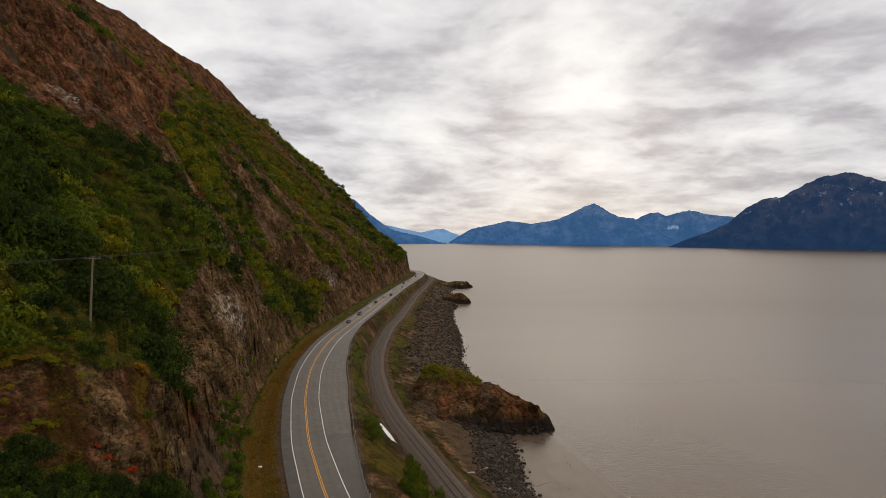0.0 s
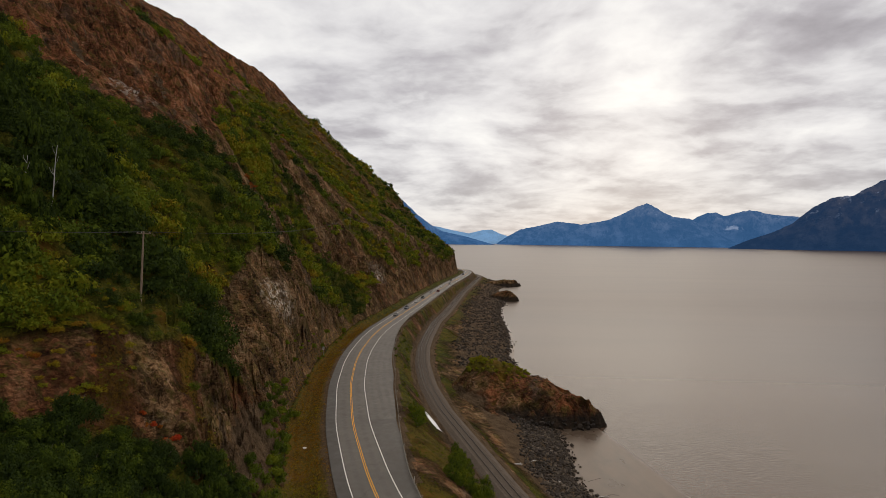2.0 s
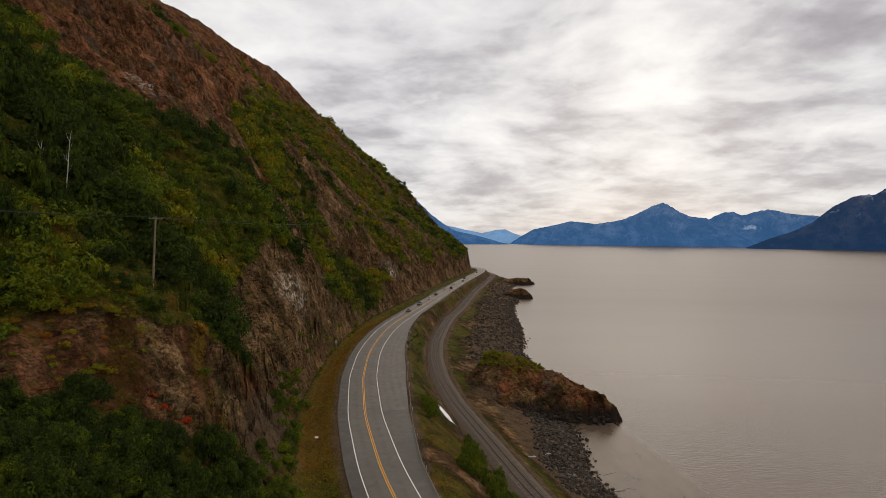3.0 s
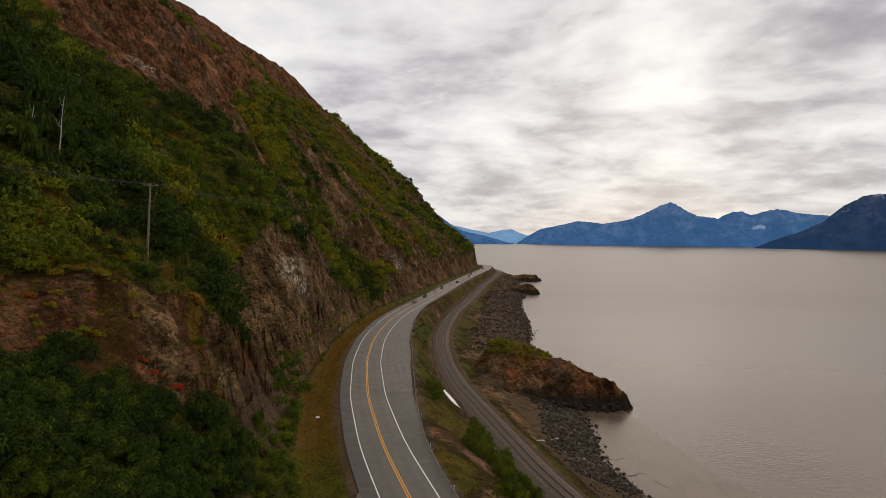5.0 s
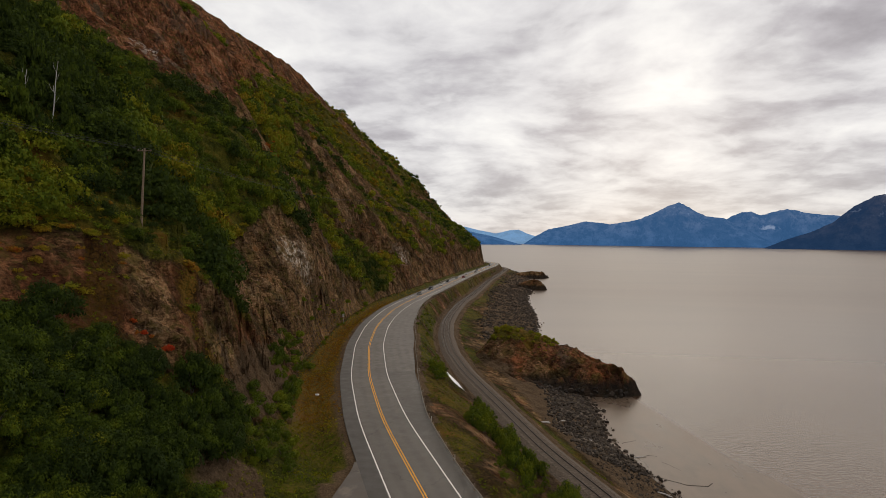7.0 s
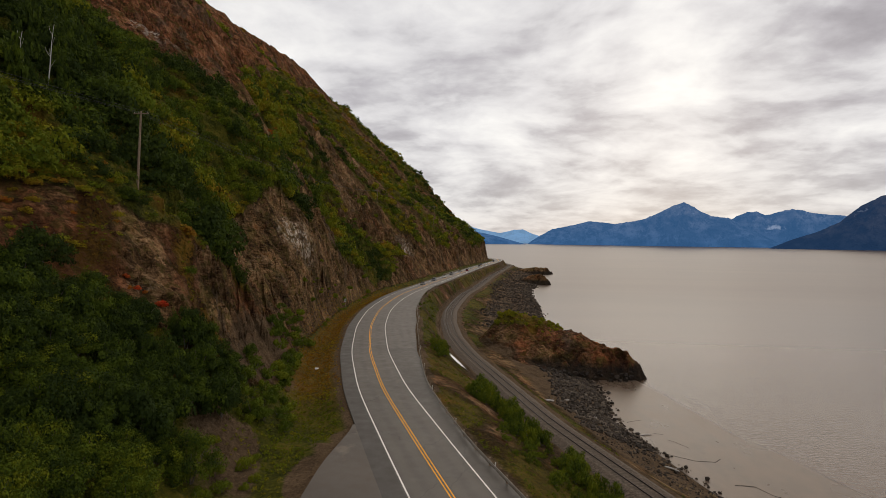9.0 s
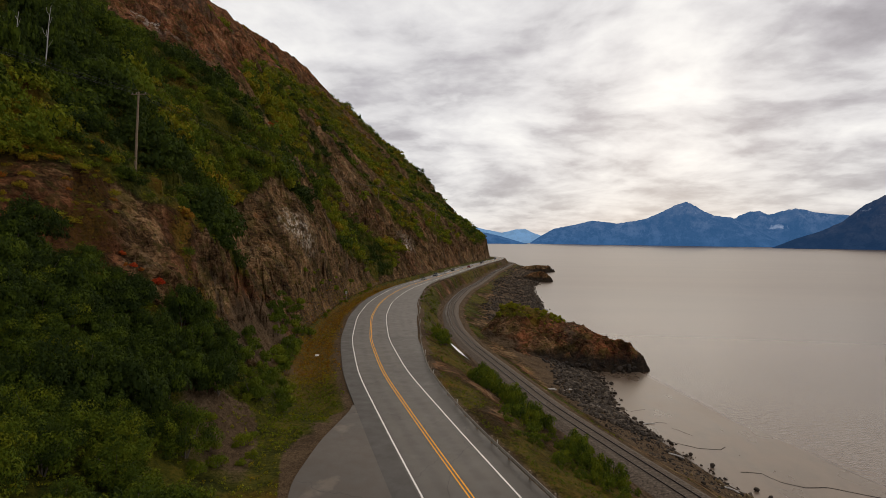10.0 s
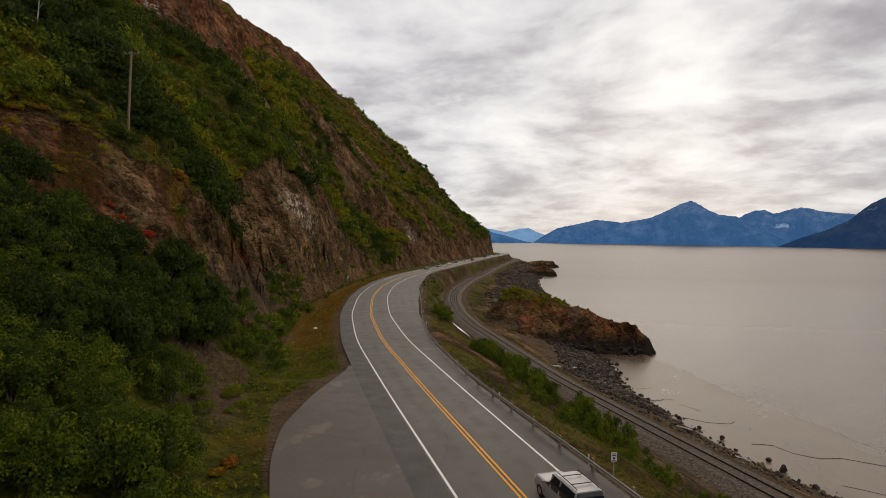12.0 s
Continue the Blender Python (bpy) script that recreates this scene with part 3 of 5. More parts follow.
    cut = step01(h, 0.4, 1.5) * (1 - step01(h, hcut - 2, hcut + 3)) * step01(y, 96, 102) * (0.85 + 0.5 * n2)
    htop = np.interp(y, (50, 56, 62, 69, 79, 89, 97, 110), (22, 25, 28, 29, 26.5, 21.5, 16, 4)) + 3.5 * n2
    hlow = np.interp(y, (50, 56, 60, 66, 72, 78, 85, 98), (23, 20.5, 19, 15, 9, 5, 1.5, 0.8)) + 2 * n2
    slab = step01(h, hlow - 1.5, hlow + 1) * (1 - step01(h, htop - 1.5, htop + 1.5)) * step01(y, 52, 58) * (1 - step01(y, 104, 110))
    scree = slab * step01(y, 70, 78) * (1 - step01(h, 9 + 3 * n2, 14 + 3 * n2))
    hc = np.interp(y, CRAG_Y, CRAG_H) + 7 * n2 + 4 * n1
    crag = step01(h, hc - 3, hc + 3) * (1 - step01(strips, 0.15, 0.45) * step01(y, 215, 260))
    veg = wood - 1.15 * cut - (0.86 - 0.75 * n2) * slab - 1.35 * crag + patches(y, h, COVER) * (0.8 + 0.5 * n2) * (1 - slab)
    veg = veg + 0.9 * crag * step01(n1, 0.22, 0.4) * step01(h, 100, 120)
    veg = np.where(h < 0.6, 0.95 + 0.3 * n2, veg)
    vr = np.where(q < b0, 0.72 + 1.0 * n2, np.where(q < b1 + 1.5, 0.0, 0.95 - 2.4 * v + 1.0 * n1))
    veg = np.clip(np.where(q < 0, veg, vr), 0, 1)
    gravel = np.where(q < 0, 1 - step01(l, PULL(y) + 0.1, PULL(y) + 1.0 + 1.6 * n2), np.where(q < e, 1.0, np.where((q > b0 - 1) & (q < b1 + 1), 1.0, np.where(q > b1, step01(v, 0.15, 0.5), 0.5 * step01(u, 0.62, 0.85)))))
    dirt = step01(-l, -25, -22.5) * step01(l, 15.5, 17.5) * step01(y, 52, 56) * (1 - step01(y, 66, 70)) * (0.75 + 0.8 * n2)
    gravel = np.where(q < 0, np.maximum(gravel, dirt), gravel)
    mud = np.where(q > 0, step01(m, -1.0, 1.5), 0.0)
    gravel = np.where(q < 0, np.maximum(gravel, 0.62 * scree), gravel)
    red = np.clip(crag * 1.0 + 0.95 * slab * step01(n1 + n2, -0.5, 0.1) + 0.15 * step01(y, 260, 330) + 0.25 * (n1 > 0.25), 0, 1)
    verge = (q < 0) * (h < 0.6) * step01(y, 74, 98) * (1 - step01(y, 250, 300)) * 0.8
    red = np.where(q < 0, np.maximum(red * (h > 0.6), verge), np.where(q < b0, 0.45 * step01(n1, -0.3, 0.2), red))
    return x, z, np.stack([veg, np.clip(gravel, 0, 1), mud, red], -1)


def build_ground():
    ys = np.concatenate([np.arange(-120, 24, 4.0), np.arange(24, 50, 0.7), np.arange(50, 135, 0.38), np.arange(135, 210, 0.55), np.arange(210, 320, 0.85), np.arange(320, 560, 2.2), np.arange(560, 740, 2.2), np.arange(740, 800, 3.0), np.arange(800, 900, 10)])
    qs = np.concatenate([-np.arange(400, 280, -5.0), -np.arange(280, 140, -2.0), -np.arange(140, 60, -0.75), -np.arange(60, 48, -0.6), -np.arange(48, 33, -0.36), -np.arange(33, 12, -0.2), np.arange(-12, 8, 2.0), np.arange(8, 75, 0.9), np.arange(75, 200, 8.0)])
    Q, Y = np.meshgrid(qs, ys)
    x, z, cover = ground(Q, Y)
    v = np.stack([x, Y, z], -1).reshape(-1, 3)
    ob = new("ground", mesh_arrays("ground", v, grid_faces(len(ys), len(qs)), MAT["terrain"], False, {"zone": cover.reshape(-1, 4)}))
    return tagged(ob, "steep rocky hillside with turf, gravel verges and muddy foreshore", "hillside", kind="structure")


build_ground()


# ---- water ----
def water_z(r):
    return 31.0 * np.clip((r - 600) / 4100, 0, 2) ** 3


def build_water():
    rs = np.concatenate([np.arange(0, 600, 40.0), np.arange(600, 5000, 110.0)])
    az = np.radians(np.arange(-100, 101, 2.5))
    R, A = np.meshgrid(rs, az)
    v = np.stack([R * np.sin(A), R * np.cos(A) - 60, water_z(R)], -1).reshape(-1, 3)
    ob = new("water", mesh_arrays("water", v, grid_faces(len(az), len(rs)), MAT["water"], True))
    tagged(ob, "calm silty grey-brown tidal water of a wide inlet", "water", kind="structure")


build_water()


# ---- far mountains ----
GLACIER = (1962.0, 4342.0, 176.0)


# distance haze is put into blue base colours and a faint emission
def mountain_mat(name, low, high, haze_glow):
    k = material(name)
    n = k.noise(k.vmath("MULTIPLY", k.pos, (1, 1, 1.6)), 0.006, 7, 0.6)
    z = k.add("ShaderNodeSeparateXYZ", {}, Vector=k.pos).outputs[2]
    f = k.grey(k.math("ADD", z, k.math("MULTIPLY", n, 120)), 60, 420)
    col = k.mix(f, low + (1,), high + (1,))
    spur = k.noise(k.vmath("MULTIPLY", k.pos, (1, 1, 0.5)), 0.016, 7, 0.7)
    # shading of spurs and hollows painted as dark blue noise
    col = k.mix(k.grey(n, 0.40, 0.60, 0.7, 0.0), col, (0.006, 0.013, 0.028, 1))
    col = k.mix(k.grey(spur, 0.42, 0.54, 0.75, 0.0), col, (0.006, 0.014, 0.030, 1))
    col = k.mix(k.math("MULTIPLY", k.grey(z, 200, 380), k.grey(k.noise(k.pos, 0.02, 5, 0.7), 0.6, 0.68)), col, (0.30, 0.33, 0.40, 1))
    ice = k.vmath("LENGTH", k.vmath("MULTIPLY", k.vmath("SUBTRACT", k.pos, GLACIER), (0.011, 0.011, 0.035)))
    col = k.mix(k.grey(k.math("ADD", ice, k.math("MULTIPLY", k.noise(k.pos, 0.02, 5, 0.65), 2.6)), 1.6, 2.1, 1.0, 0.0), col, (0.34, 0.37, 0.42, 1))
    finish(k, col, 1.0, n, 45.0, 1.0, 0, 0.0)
    k.plug(k.bsdf, "Emission Color", haze_glow + (1,))
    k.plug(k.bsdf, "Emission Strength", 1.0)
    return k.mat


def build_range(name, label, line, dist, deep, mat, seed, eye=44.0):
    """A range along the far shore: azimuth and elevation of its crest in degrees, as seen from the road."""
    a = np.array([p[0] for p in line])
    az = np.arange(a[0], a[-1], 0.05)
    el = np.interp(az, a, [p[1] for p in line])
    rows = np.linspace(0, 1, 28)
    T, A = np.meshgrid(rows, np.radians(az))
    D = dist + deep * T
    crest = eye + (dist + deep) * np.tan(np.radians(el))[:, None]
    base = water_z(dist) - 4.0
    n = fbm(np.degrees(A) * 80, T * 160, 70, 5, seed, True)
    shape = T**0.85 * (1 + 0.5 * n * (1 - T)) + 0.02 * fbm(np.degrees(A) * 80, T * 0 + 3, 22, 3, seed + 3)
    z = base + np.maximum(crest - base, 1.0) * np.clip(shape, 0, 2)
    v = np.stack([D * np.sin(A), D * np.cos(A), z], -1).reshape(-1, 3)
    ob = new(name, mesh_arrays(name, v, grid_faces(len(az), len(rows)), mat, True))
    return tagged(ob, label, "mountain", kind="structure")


# more haze in colour and emission for the farther ranges
M_NEAR = mountain_mat("dark_hazed_forest_slopes", (0.012, 0.027, 0.052), (0.070, 0.062, 0.062), (0.009, 0.025, 0.062))
M_MID = mountain_mat("hazed_mountain_slopes", (0.02, 0.06, 0.13), (0.14, 0.14, 0.15), (0.026, 0.080, 0.185))
M_FAR = mountain_mat("pale_hazed_mountains", (0.04, 0.10, 0.20), (0.06, 0.13, 0.24), (0.14, 0.25, 0.40))
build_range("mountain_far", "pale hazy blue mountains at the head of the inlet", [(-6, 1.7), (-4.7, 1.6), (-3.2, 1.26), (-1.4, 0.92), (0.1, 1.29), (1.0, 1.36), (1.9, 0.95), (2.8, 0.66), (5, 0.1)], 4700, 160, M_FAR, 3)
build_range("mountain_left", "haze-blue mountain sloping down to the water", [(-30, 6), (-14, 6.6), (-10.5, 5.3), (-8.27, 4.19), (-6.75, 2.75), (-5.47, 1.85), (-4.21, 1.12), (-1.69, 0.60), (0.81, -0.1), (2.0, -0.3)], 4300, 200, M_MID, 5)
build_range("mountain_back", "haze-blue mountains with a small glacier", [(18.5, 0.8), (20.5, 2.27), (21.3, 2.72), (22.05, 3.05), (22.8, 3.1), (23.6, 2.76), (24.6, 3.08), (25.6, 3.28), (27.6, 2.82), (29.3, 2.64), (30.5, 2.0), (36, 1)], 4660, 180, M_MID, 7)
build_range("mountain_peak", "haze-blue mountain range with one pointed peak", [(1.6, -0.1), (2.84, 0.72), (4.04, 1.39), (6.1, 1.83), (7.9, 2.26), (10.3, 1.97), (12.9, 2.39), (14.9, 3.33), (16.0, 3.91), (16.6, 4.07), (17.3, 3.78), (18.2, 3.14), (19.1, 2.73), (20.5, 2.55), (22.1, 1.59), (24.7, 0.2), (26, -0.3)], 4450, 200, M_MID, 9)
build_range("mountain_right", "high mountain rising from the shore, dark blue with haze", [(23.4, -0.33), (24.0, -0.19), (25.7, 0.6), (27.6, 1.31), (29.0, 2.11), (30.4, 3.41), (31.75, 4.2), (33.3, 4.41), (35.2, 5.62), (36.4, 6.04), (38.1, 6.31), (39.1, 5.86), (40.5, 5.31), (46, 5.5), (60, 4)], 4150, 240, M_NEAR, 13)


# ---- road ----
def strip(name, qa, qb, z, mat, ya=Y0 + 20, yb=860, step=1.5, thick=0.25):
    """A ribbon that follows the yellow line between two offsets, with sides down into the ground."""
    ys = np.arange(ya, yb, step)
    fa = np.array([qa(y) if callable(qa) else qa for y in ys])
    fb = np.array([qb(y) if callable(qb) else qb for y in ys])
    slope = (XC(ys + 1) - XC(ys - 1)) / 2
    nx, ny = 1 / np.hypot(1, slope), -slope / np.hypot(1, slope)
    def side(f, h):
        return np.stack([XC(ys) + nx * f, ys + ny * f, np.full(len(ys), h)], -1)
    v = np.stack([side(fa, z - thick), side(fa, z), side(fb, z), side(fb, z - thick)], 1).reshape(-1, 3)
    return mesh_arrays(name, v, grid_faces(len(ys), 4)[:, ::-1], mat, False, {"across": np.stack([fa, fa, fb, fb], 1).ravel()})


road = new("road", strip("road", -3.85, 3.85, ROAD_Z, MAT["road"]))
tagged(road, "two-lane grey asphalt highway with worn wheel tracks", "road", kind="structure")
for nm, qa, qb in (("road_shoulder", lambda y: -5.9, lambda y: -3.85), ("road_shoulder", lambda y: 3.85, lambda y: float(EDGE_R(y)) + 0.75 * float(1 - step01(y, 105, 120)))):
    for ya, yb, tone in ((Y0 + 20, 121, "shoulder" if qa(0) < 0 else "seaward"), (120.5, 860, "shoulder" if qa(0) < 0 else "road")):
        tagged(new(nm, strip(nm, qa, qb, ROAD_Z - (0.004 if ya < 0 else 0.006), MAT[tone], ya, yb)), "paved asphalt road shoulder beside the edge line", "road shoulder", kind="structure")
tagged(new("pullout", strip("pullout", lambda y: -float(PULL(y)), -5.9, ROAD_Z - 0.012, MAT["pullout"], -70, 79)), "pale patched asphalt pullout beside the highway", "pullout", kind="structure")
for nm, q, w, mk in (("edge_line", -3.65, 0.16, "white"), ("edge_line", 3.65, 0.16, "white"), ("centre_line", -0.16, 0.13, "yellow"), ("centre_line", 0.16, 0.13, "yellow")):
    tagged(new(nm, strip(nm, q - w / 2, q + w / 2, ROAD_Z + 0.008, MAT[mk], thick=0.006)), ("white painted edge line" if mk == "white" else "yellow painted double centre line") + " on the asphalt", "road marking", kind="structure")


# ---- railway ----
def rail_strip(name, prof, mat, ya=-90, yb=840, step=1.5):
    """A ribbon along the track with the given cross-section (offset, height)."""
    ys = np.arange(ya, yb, step)
    slope = (XR(ys + 2) - XR(ys - 2)) / 4
    nx, ny = 1 / np.hypot(1, slope), -slope / np.hypot(1, slope)
    v = np.stack([np.stack([XR(ys) + nx * o, ys + ny * o, np.full(len(ys), h)], -1) for o, h in prof], 1).reshape(-1, 3)
    return mesh_arrays(name, v, grid_faces(len(ys), len(prof))[:, ::-1], mat)


tagged(new("railway_bed", rail_strip("railway_bed", [(-3.4, RAIL_Z - 1.0), (-2.9, RAIL_Z - 0.72), (-1.75, RAIL_Z - 0.15), (0, RAIL_Z - 0.122), (1.75, RAIL_Z - 0.15), (2.9, RAIL_Z - 0.72), (3.4, RAIL_Z - 1.0)], MAT["ballast"])), "grey-brown crushed stone ballast bed of a railway", "railway bed", kind="structure")


# ---- rock points in the water ----
def outcrop(name, label, crest, near, far, green, seed, nu=150, nv=120, toe=1.0):
    """A craggy spur from its crest line down to its near and far foot lines (rows of x, y, z)."""
    t = np.linspace(0, 1, nu)
    def line(p):
        p = np.array(p, float)
        d = np.concatenate([[0], np.cumsum(np.hypot(*np.diff(p[:, :2], axis=0).T))])
        return np.stack([np.interp(t, d / d[-1], p[:, i]) for i in range(3)], -1)
    C, N, F = line(crest), line(near), line(far)
    V = np.linspace(-1, 1, nv)[:, None]
    U = np.broadcast_to(t[None], (nv, nu))
    s = np.abs(V)
    foot = np.where(V[:, :, None] < 0, N[None], F[None])
    xy = C[None, :, :2] * (1 - s[:, :, None]) + foot[:, :, :2] * s[:, :, None]
    x, y = xy[..., 0], xy[..., 1]
    # steep upper face, easing into an apron on the land side and dropping sheer into the water at the tip
    sheer = 1 - s ** (1.5 + 2.6 * step01(U, 0.5, 0.85) * toe)
    apron = 0.82 * (1 - step01(s, 0.05, 0.78)) + 0.18 * (1 - s)
    prof = np.where(V < 0, apron + (sheer - apron) * step01(U, 0.52, 0.78), 1 - s**1.5)
    n, n2 = fbm(x + 3, y, 11, 4, seed, True), fbm(x * 1.2 + 0.5 * y, y * 0.8, 4.2, 4, seed + 4, True)
    groove = fbm(x * 1.1 + 0.45 * y, 0.22 * y, 4.5, 4, seed + 14, True)
    tilt = x + 0.5 * y
    blk = blocks(tilt / 2.6 + 0.3 * n2, y / 4.6, seed + 20) * 0.9 + blocks(tilt / 1.2, y / 1.9 + 0.3 * n2, seed + 30) * 0.55
    inner = np.clip((1 - s) * 6, 0, 1) * np.clip(U * 14, 0, 1) * np.clip((1 - U) * 20, 0, 1)
    z = foot[..., 2] + (C[None, :, 2] - foot[..., 2]) * prof + (0.8 * n + 1.2 * n2 + 1.2 * groove + blk) * inner * (0.12 + 0.88 * np.clip(s * 3, 0, 1)) * (0.5 + 0.5 * step01(U, 0.3, 0.7)) - 3.0 * (s > 0.985)
    lawn = step01(0.54 - U + 0.10 * n, 0, 0.12) * step01(U - 0.10 + 0.06 * n2, 0, 0.06)
    veg = green * lawn * step01(V + 0.34 + 0.25 * n2 - 0.35 * np.abs(U - 0.32), 0, 0.2)
    veg = np.maximum(veg, 0.62 * green * step01(fbm(x, y, 7, 3, seed + 6), 0.0, 0.3) * (U < 0.42) * (s < 0.97))
    red = (0.25 + 1.3 * step01(fbm(x, y, 12, 3, seed + 9) + 0.9 * (U - 0.42), -0.2, 0.2) * step01(z, 2.2, 3.8)) * (1.0 if green > 0.5 else 0.15)
    # loose earth low on the land side
    earth = 0.75 * green * step01(s, 0.45, 0.8) * (1 - step01(U, 0.3, 0.5)) * (V < 0)
    cov = np.stack([veg, earth, z * 0, np.clip(red, 0, 1)], -1)
    v = np.stack([x, y, z], -1).reshape(-1, 3)
    ob = empty(name, pose(float(C[nu // 2, 0]), float(C[nu // 2, 1]), 0.0), label, "rock outcrop")
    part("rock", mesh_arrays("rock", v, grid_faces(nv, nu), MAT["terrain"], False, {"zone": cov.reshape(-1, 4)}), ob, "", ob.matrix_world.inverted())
    return x, y, z, U, V + 0 * U, ob


POINT = outcrop("rock_outcrop", "rusty brown rock point with green shrubs, jutting into water", [(-11, 186, 4.6), (-9.2, 187, 5.8), (-3, 190, 13.5), (2.8, 192, 14.6), (11.8, 188, 12.4), (17.5, 184, 9.9), (21.8, 182, 9.4), (24, 179, 7.5), (27.8, 177, 6.6), (31.1, 175, 6.1), (32.9, 173, 4.9), (36.2, 171, 4.0), (38.2, 168.5, 0.6)], [(-12, 184, 6.2), (-9, 176, 6.3), (-4, 167, 5.4), (3, 160.5, 3.9), (10, 160, 2.3), (18, 162.5, 0.8), (24, 163, 0.1), (30, 163.8, -0.3), (36, 166, -0.5), (38.4, 168, -0.6)], [(-10, 190, 3.5), (-2, 203, 1.5), (6, 207, 0.3), (16, 202, -0.5), (24, 194, -0.6), (30, 186, -0.6), (36, 177, -0.6), (38.6, 169, -0.6)], 1.0, 91)
outcrop("rock_outcrop", "low brown rock knob at the water's edge beyond the beach", [(8, 512, 3.0), (16, 510, 7.5), (24, 508, 9.0), (30, 506, 6.4), (35, 504, 0.6)], [(8, 504, 1.0), (20, 495, -0.4), (30, 497, -0.5), (35.5, 503, -0.6)], [(8, 520, 1.0), (20, 523, -0.4), (30, 514, -0.5), (35.5, 505, -0.6)], 0.3, 131, 60, 50)
outcrop("rock_outcrop", "low rocky point at the end of the shore", [(4, 655, 5.0), (16, 655, 7.6), (30, 660, 8.4), (40, 668, 6.4), (49, 672, 0.6)], [(8, 645, 1.0), (22, 640, -0.4), (38, 652, -0.5), (49.5, 671, -0.6)], [(8, 668, 1.0), (20, 672, -0.4), (36, 680, -0.5), (49.5, 673, -0.6)], 0.4, 151, 60, 50)


# ---- railway track: rails and ties ----
def box_mesh(name, sx, sy, sz, mat, bevel=0.0):
    bm = bmesh.new()
    bmesh.ops.create_cube(bm, size=1.0)
    bmesh.ops.scale(bm, vec=(sx, sy, sz), verts=bm.verts)
    if bevel:
        bmesh.ops.bevel(bm, geom=list(bm.edges), offset=bevel, segments=1, affect="EDGES")
    return bm_mesh(name, bm, mat)


def build_track():
    track = empty("railway_track", pose(float(XR(60)), 60, RAIL_Z - 0.17), "single railway track with brown rails on dark timber ties", "railway track")
    inv = track.matrix_world.inverted()
    for s in (-0.7525, 0.7525):
        part("rail", rail_strip("rail", [(s - 0.07, RAIL_Z - 0.13), (s - 0.03, RAIL_Z - 0.11), (s - 0.036, RAIL_Z + 0.02), (s + 0.036, RAIL_Z + 0.02), (s + 0.03, RAIL_Z - 0.11), (s + 0.07, RAIL_Z - 0.13)], MAT["steel"]), track, "brown steel rail", inv)
    tie = box_mesh("tie", 2.6, 0.24, 0.2, MAT["tie"], 0.015)
    rng = np.random.default_rng(4)
    y, k, rest_v, rest_f = 40.0, 0, [], []
    cube = np.array([(x, yy, z) for z in (-0.1, 0.1) for x, yy in ((-1.3, -0.12), (1.3, -0.12), (1.3, 0.12), (-1.3, 0.12))])
    faces = np.array([(4, 5, 6, 7), (0, 1, 5, 4), (1, 2, 6, 5), (2, 3, 7, 6), (3, 0, 4, 7)])
    while y < 700:
        a = math.atan2(float(XR(y + 2) - XR(y - 2)), 4.0)
        x = float(XR(y)) + rng.normal(0, 0.02)
        if k < 280:
            part("tie", tie, track, "", inv @ pose(x, y, RAIL_Z - 0.215, 0, 0, math.degrees(-a) + rng.normal(0, 0.6)))
        else:
            c, s = math.cos(-a), math.sin(-a)
            v = np.stack([cube[:, 0] * c - cube[:, 1] * s + x, cube[:, 0] * s + cube[:, 1] * c + y, cube[:, 2] + RAIL_Z - 0.215], 1)
            rest_f.append(faces + 8 * len(rest_v))
            rest_v.append(v)
        y += 0.6 * math.cos(a)
        k += 1
    tagged(new("far_ties", mesh_arrays("far_ties", np.concatenate(rest_v), np.concatenate(rest_f), MAT["tie"])), "dark timber ties of the railway track farther off", "railway ties", kind="stuff")


build_track()
for off, ya, yb in ((-1.55, 168, 318), (-1.9, 184, 300)):
    z = RAIL_Z - 0.02
    spare = rail_strip("spare_rail", [(off - 0.07, z - 0.2), (off - 0.03, z - 0.11), (off - 0.036, z), (off + 0.036, z), (off + 0.03, z - 0.11), (off + 0.07, z - 0.2)], MAT["steel"], ya, yb)
    tagged(new("spare_rail", spare), "loose brown steel rail lying on ballast beside the track", "rail", "spare rails")


# ---- guardrail and roadside furniture ----
def along(q, y):
    s = float(XC(y + 1) - XC(y - 1)) / 2
    n = math.hypot(1, s)
    return float(XC(y)) + q / n, y - q * s / n, math.degrees(math.atan(-s))


def guardrail(name, label, qf, ya, yb, gap, mat):
    ys = np.arange(ya, yb, 1.9)
    prof = [(0.0, 0.36), (0.05, 0.395), (0.05, 0.45), (0.0, 0.50), (0.0, 0.53), (0.05, 0.57), (0.05, 0.63), (0.0, 0.67), (-0.012, 0.67), (-0.012, 0.36)]
    x0, y0, _ = along(qf(ya), ya)
    rail = empty(name, pose(x0, y0, ROAD_Z - 0.25), label, "guardrail")
    inv = rail.matrix_world.inverted()
    pts = []
    for y in ys:
        for o, h in prof:
            x, yy, a = along(qf(y) - o, y)
            pts.append((x, yy, ROAD_Z + h))
    part("beam", mesh_arrays("beam", pts, grid_faces(len(ys), len(prof)), mat), rail, "dull galvanised corrugated beam", inv)
    post = box_mesh("post", 0.15, 0.2, 1.25, MAT["post"], 0.012)
    for y in np.arange(ya + 0.9, yb - 1, gap):
        x, yy, a = along(qf(y) + 0.16, y)
        part("post", post, rail, "", inv @ pose(x, yy, ROAD_Z + 0.15, 0, 0, a))
    return rail


guardrail("guardrail", "weathered steel guardrail on timber posts along the bank", lambda y: float(EDGE_R(y)) + 0.5, -20, 285, 3.8, MAT["galv"])
guardrail("guardrail", "pale steel guardrail under the rock face", lambda y: -6.6, 366, 434, 3.8, MAT["galv"])


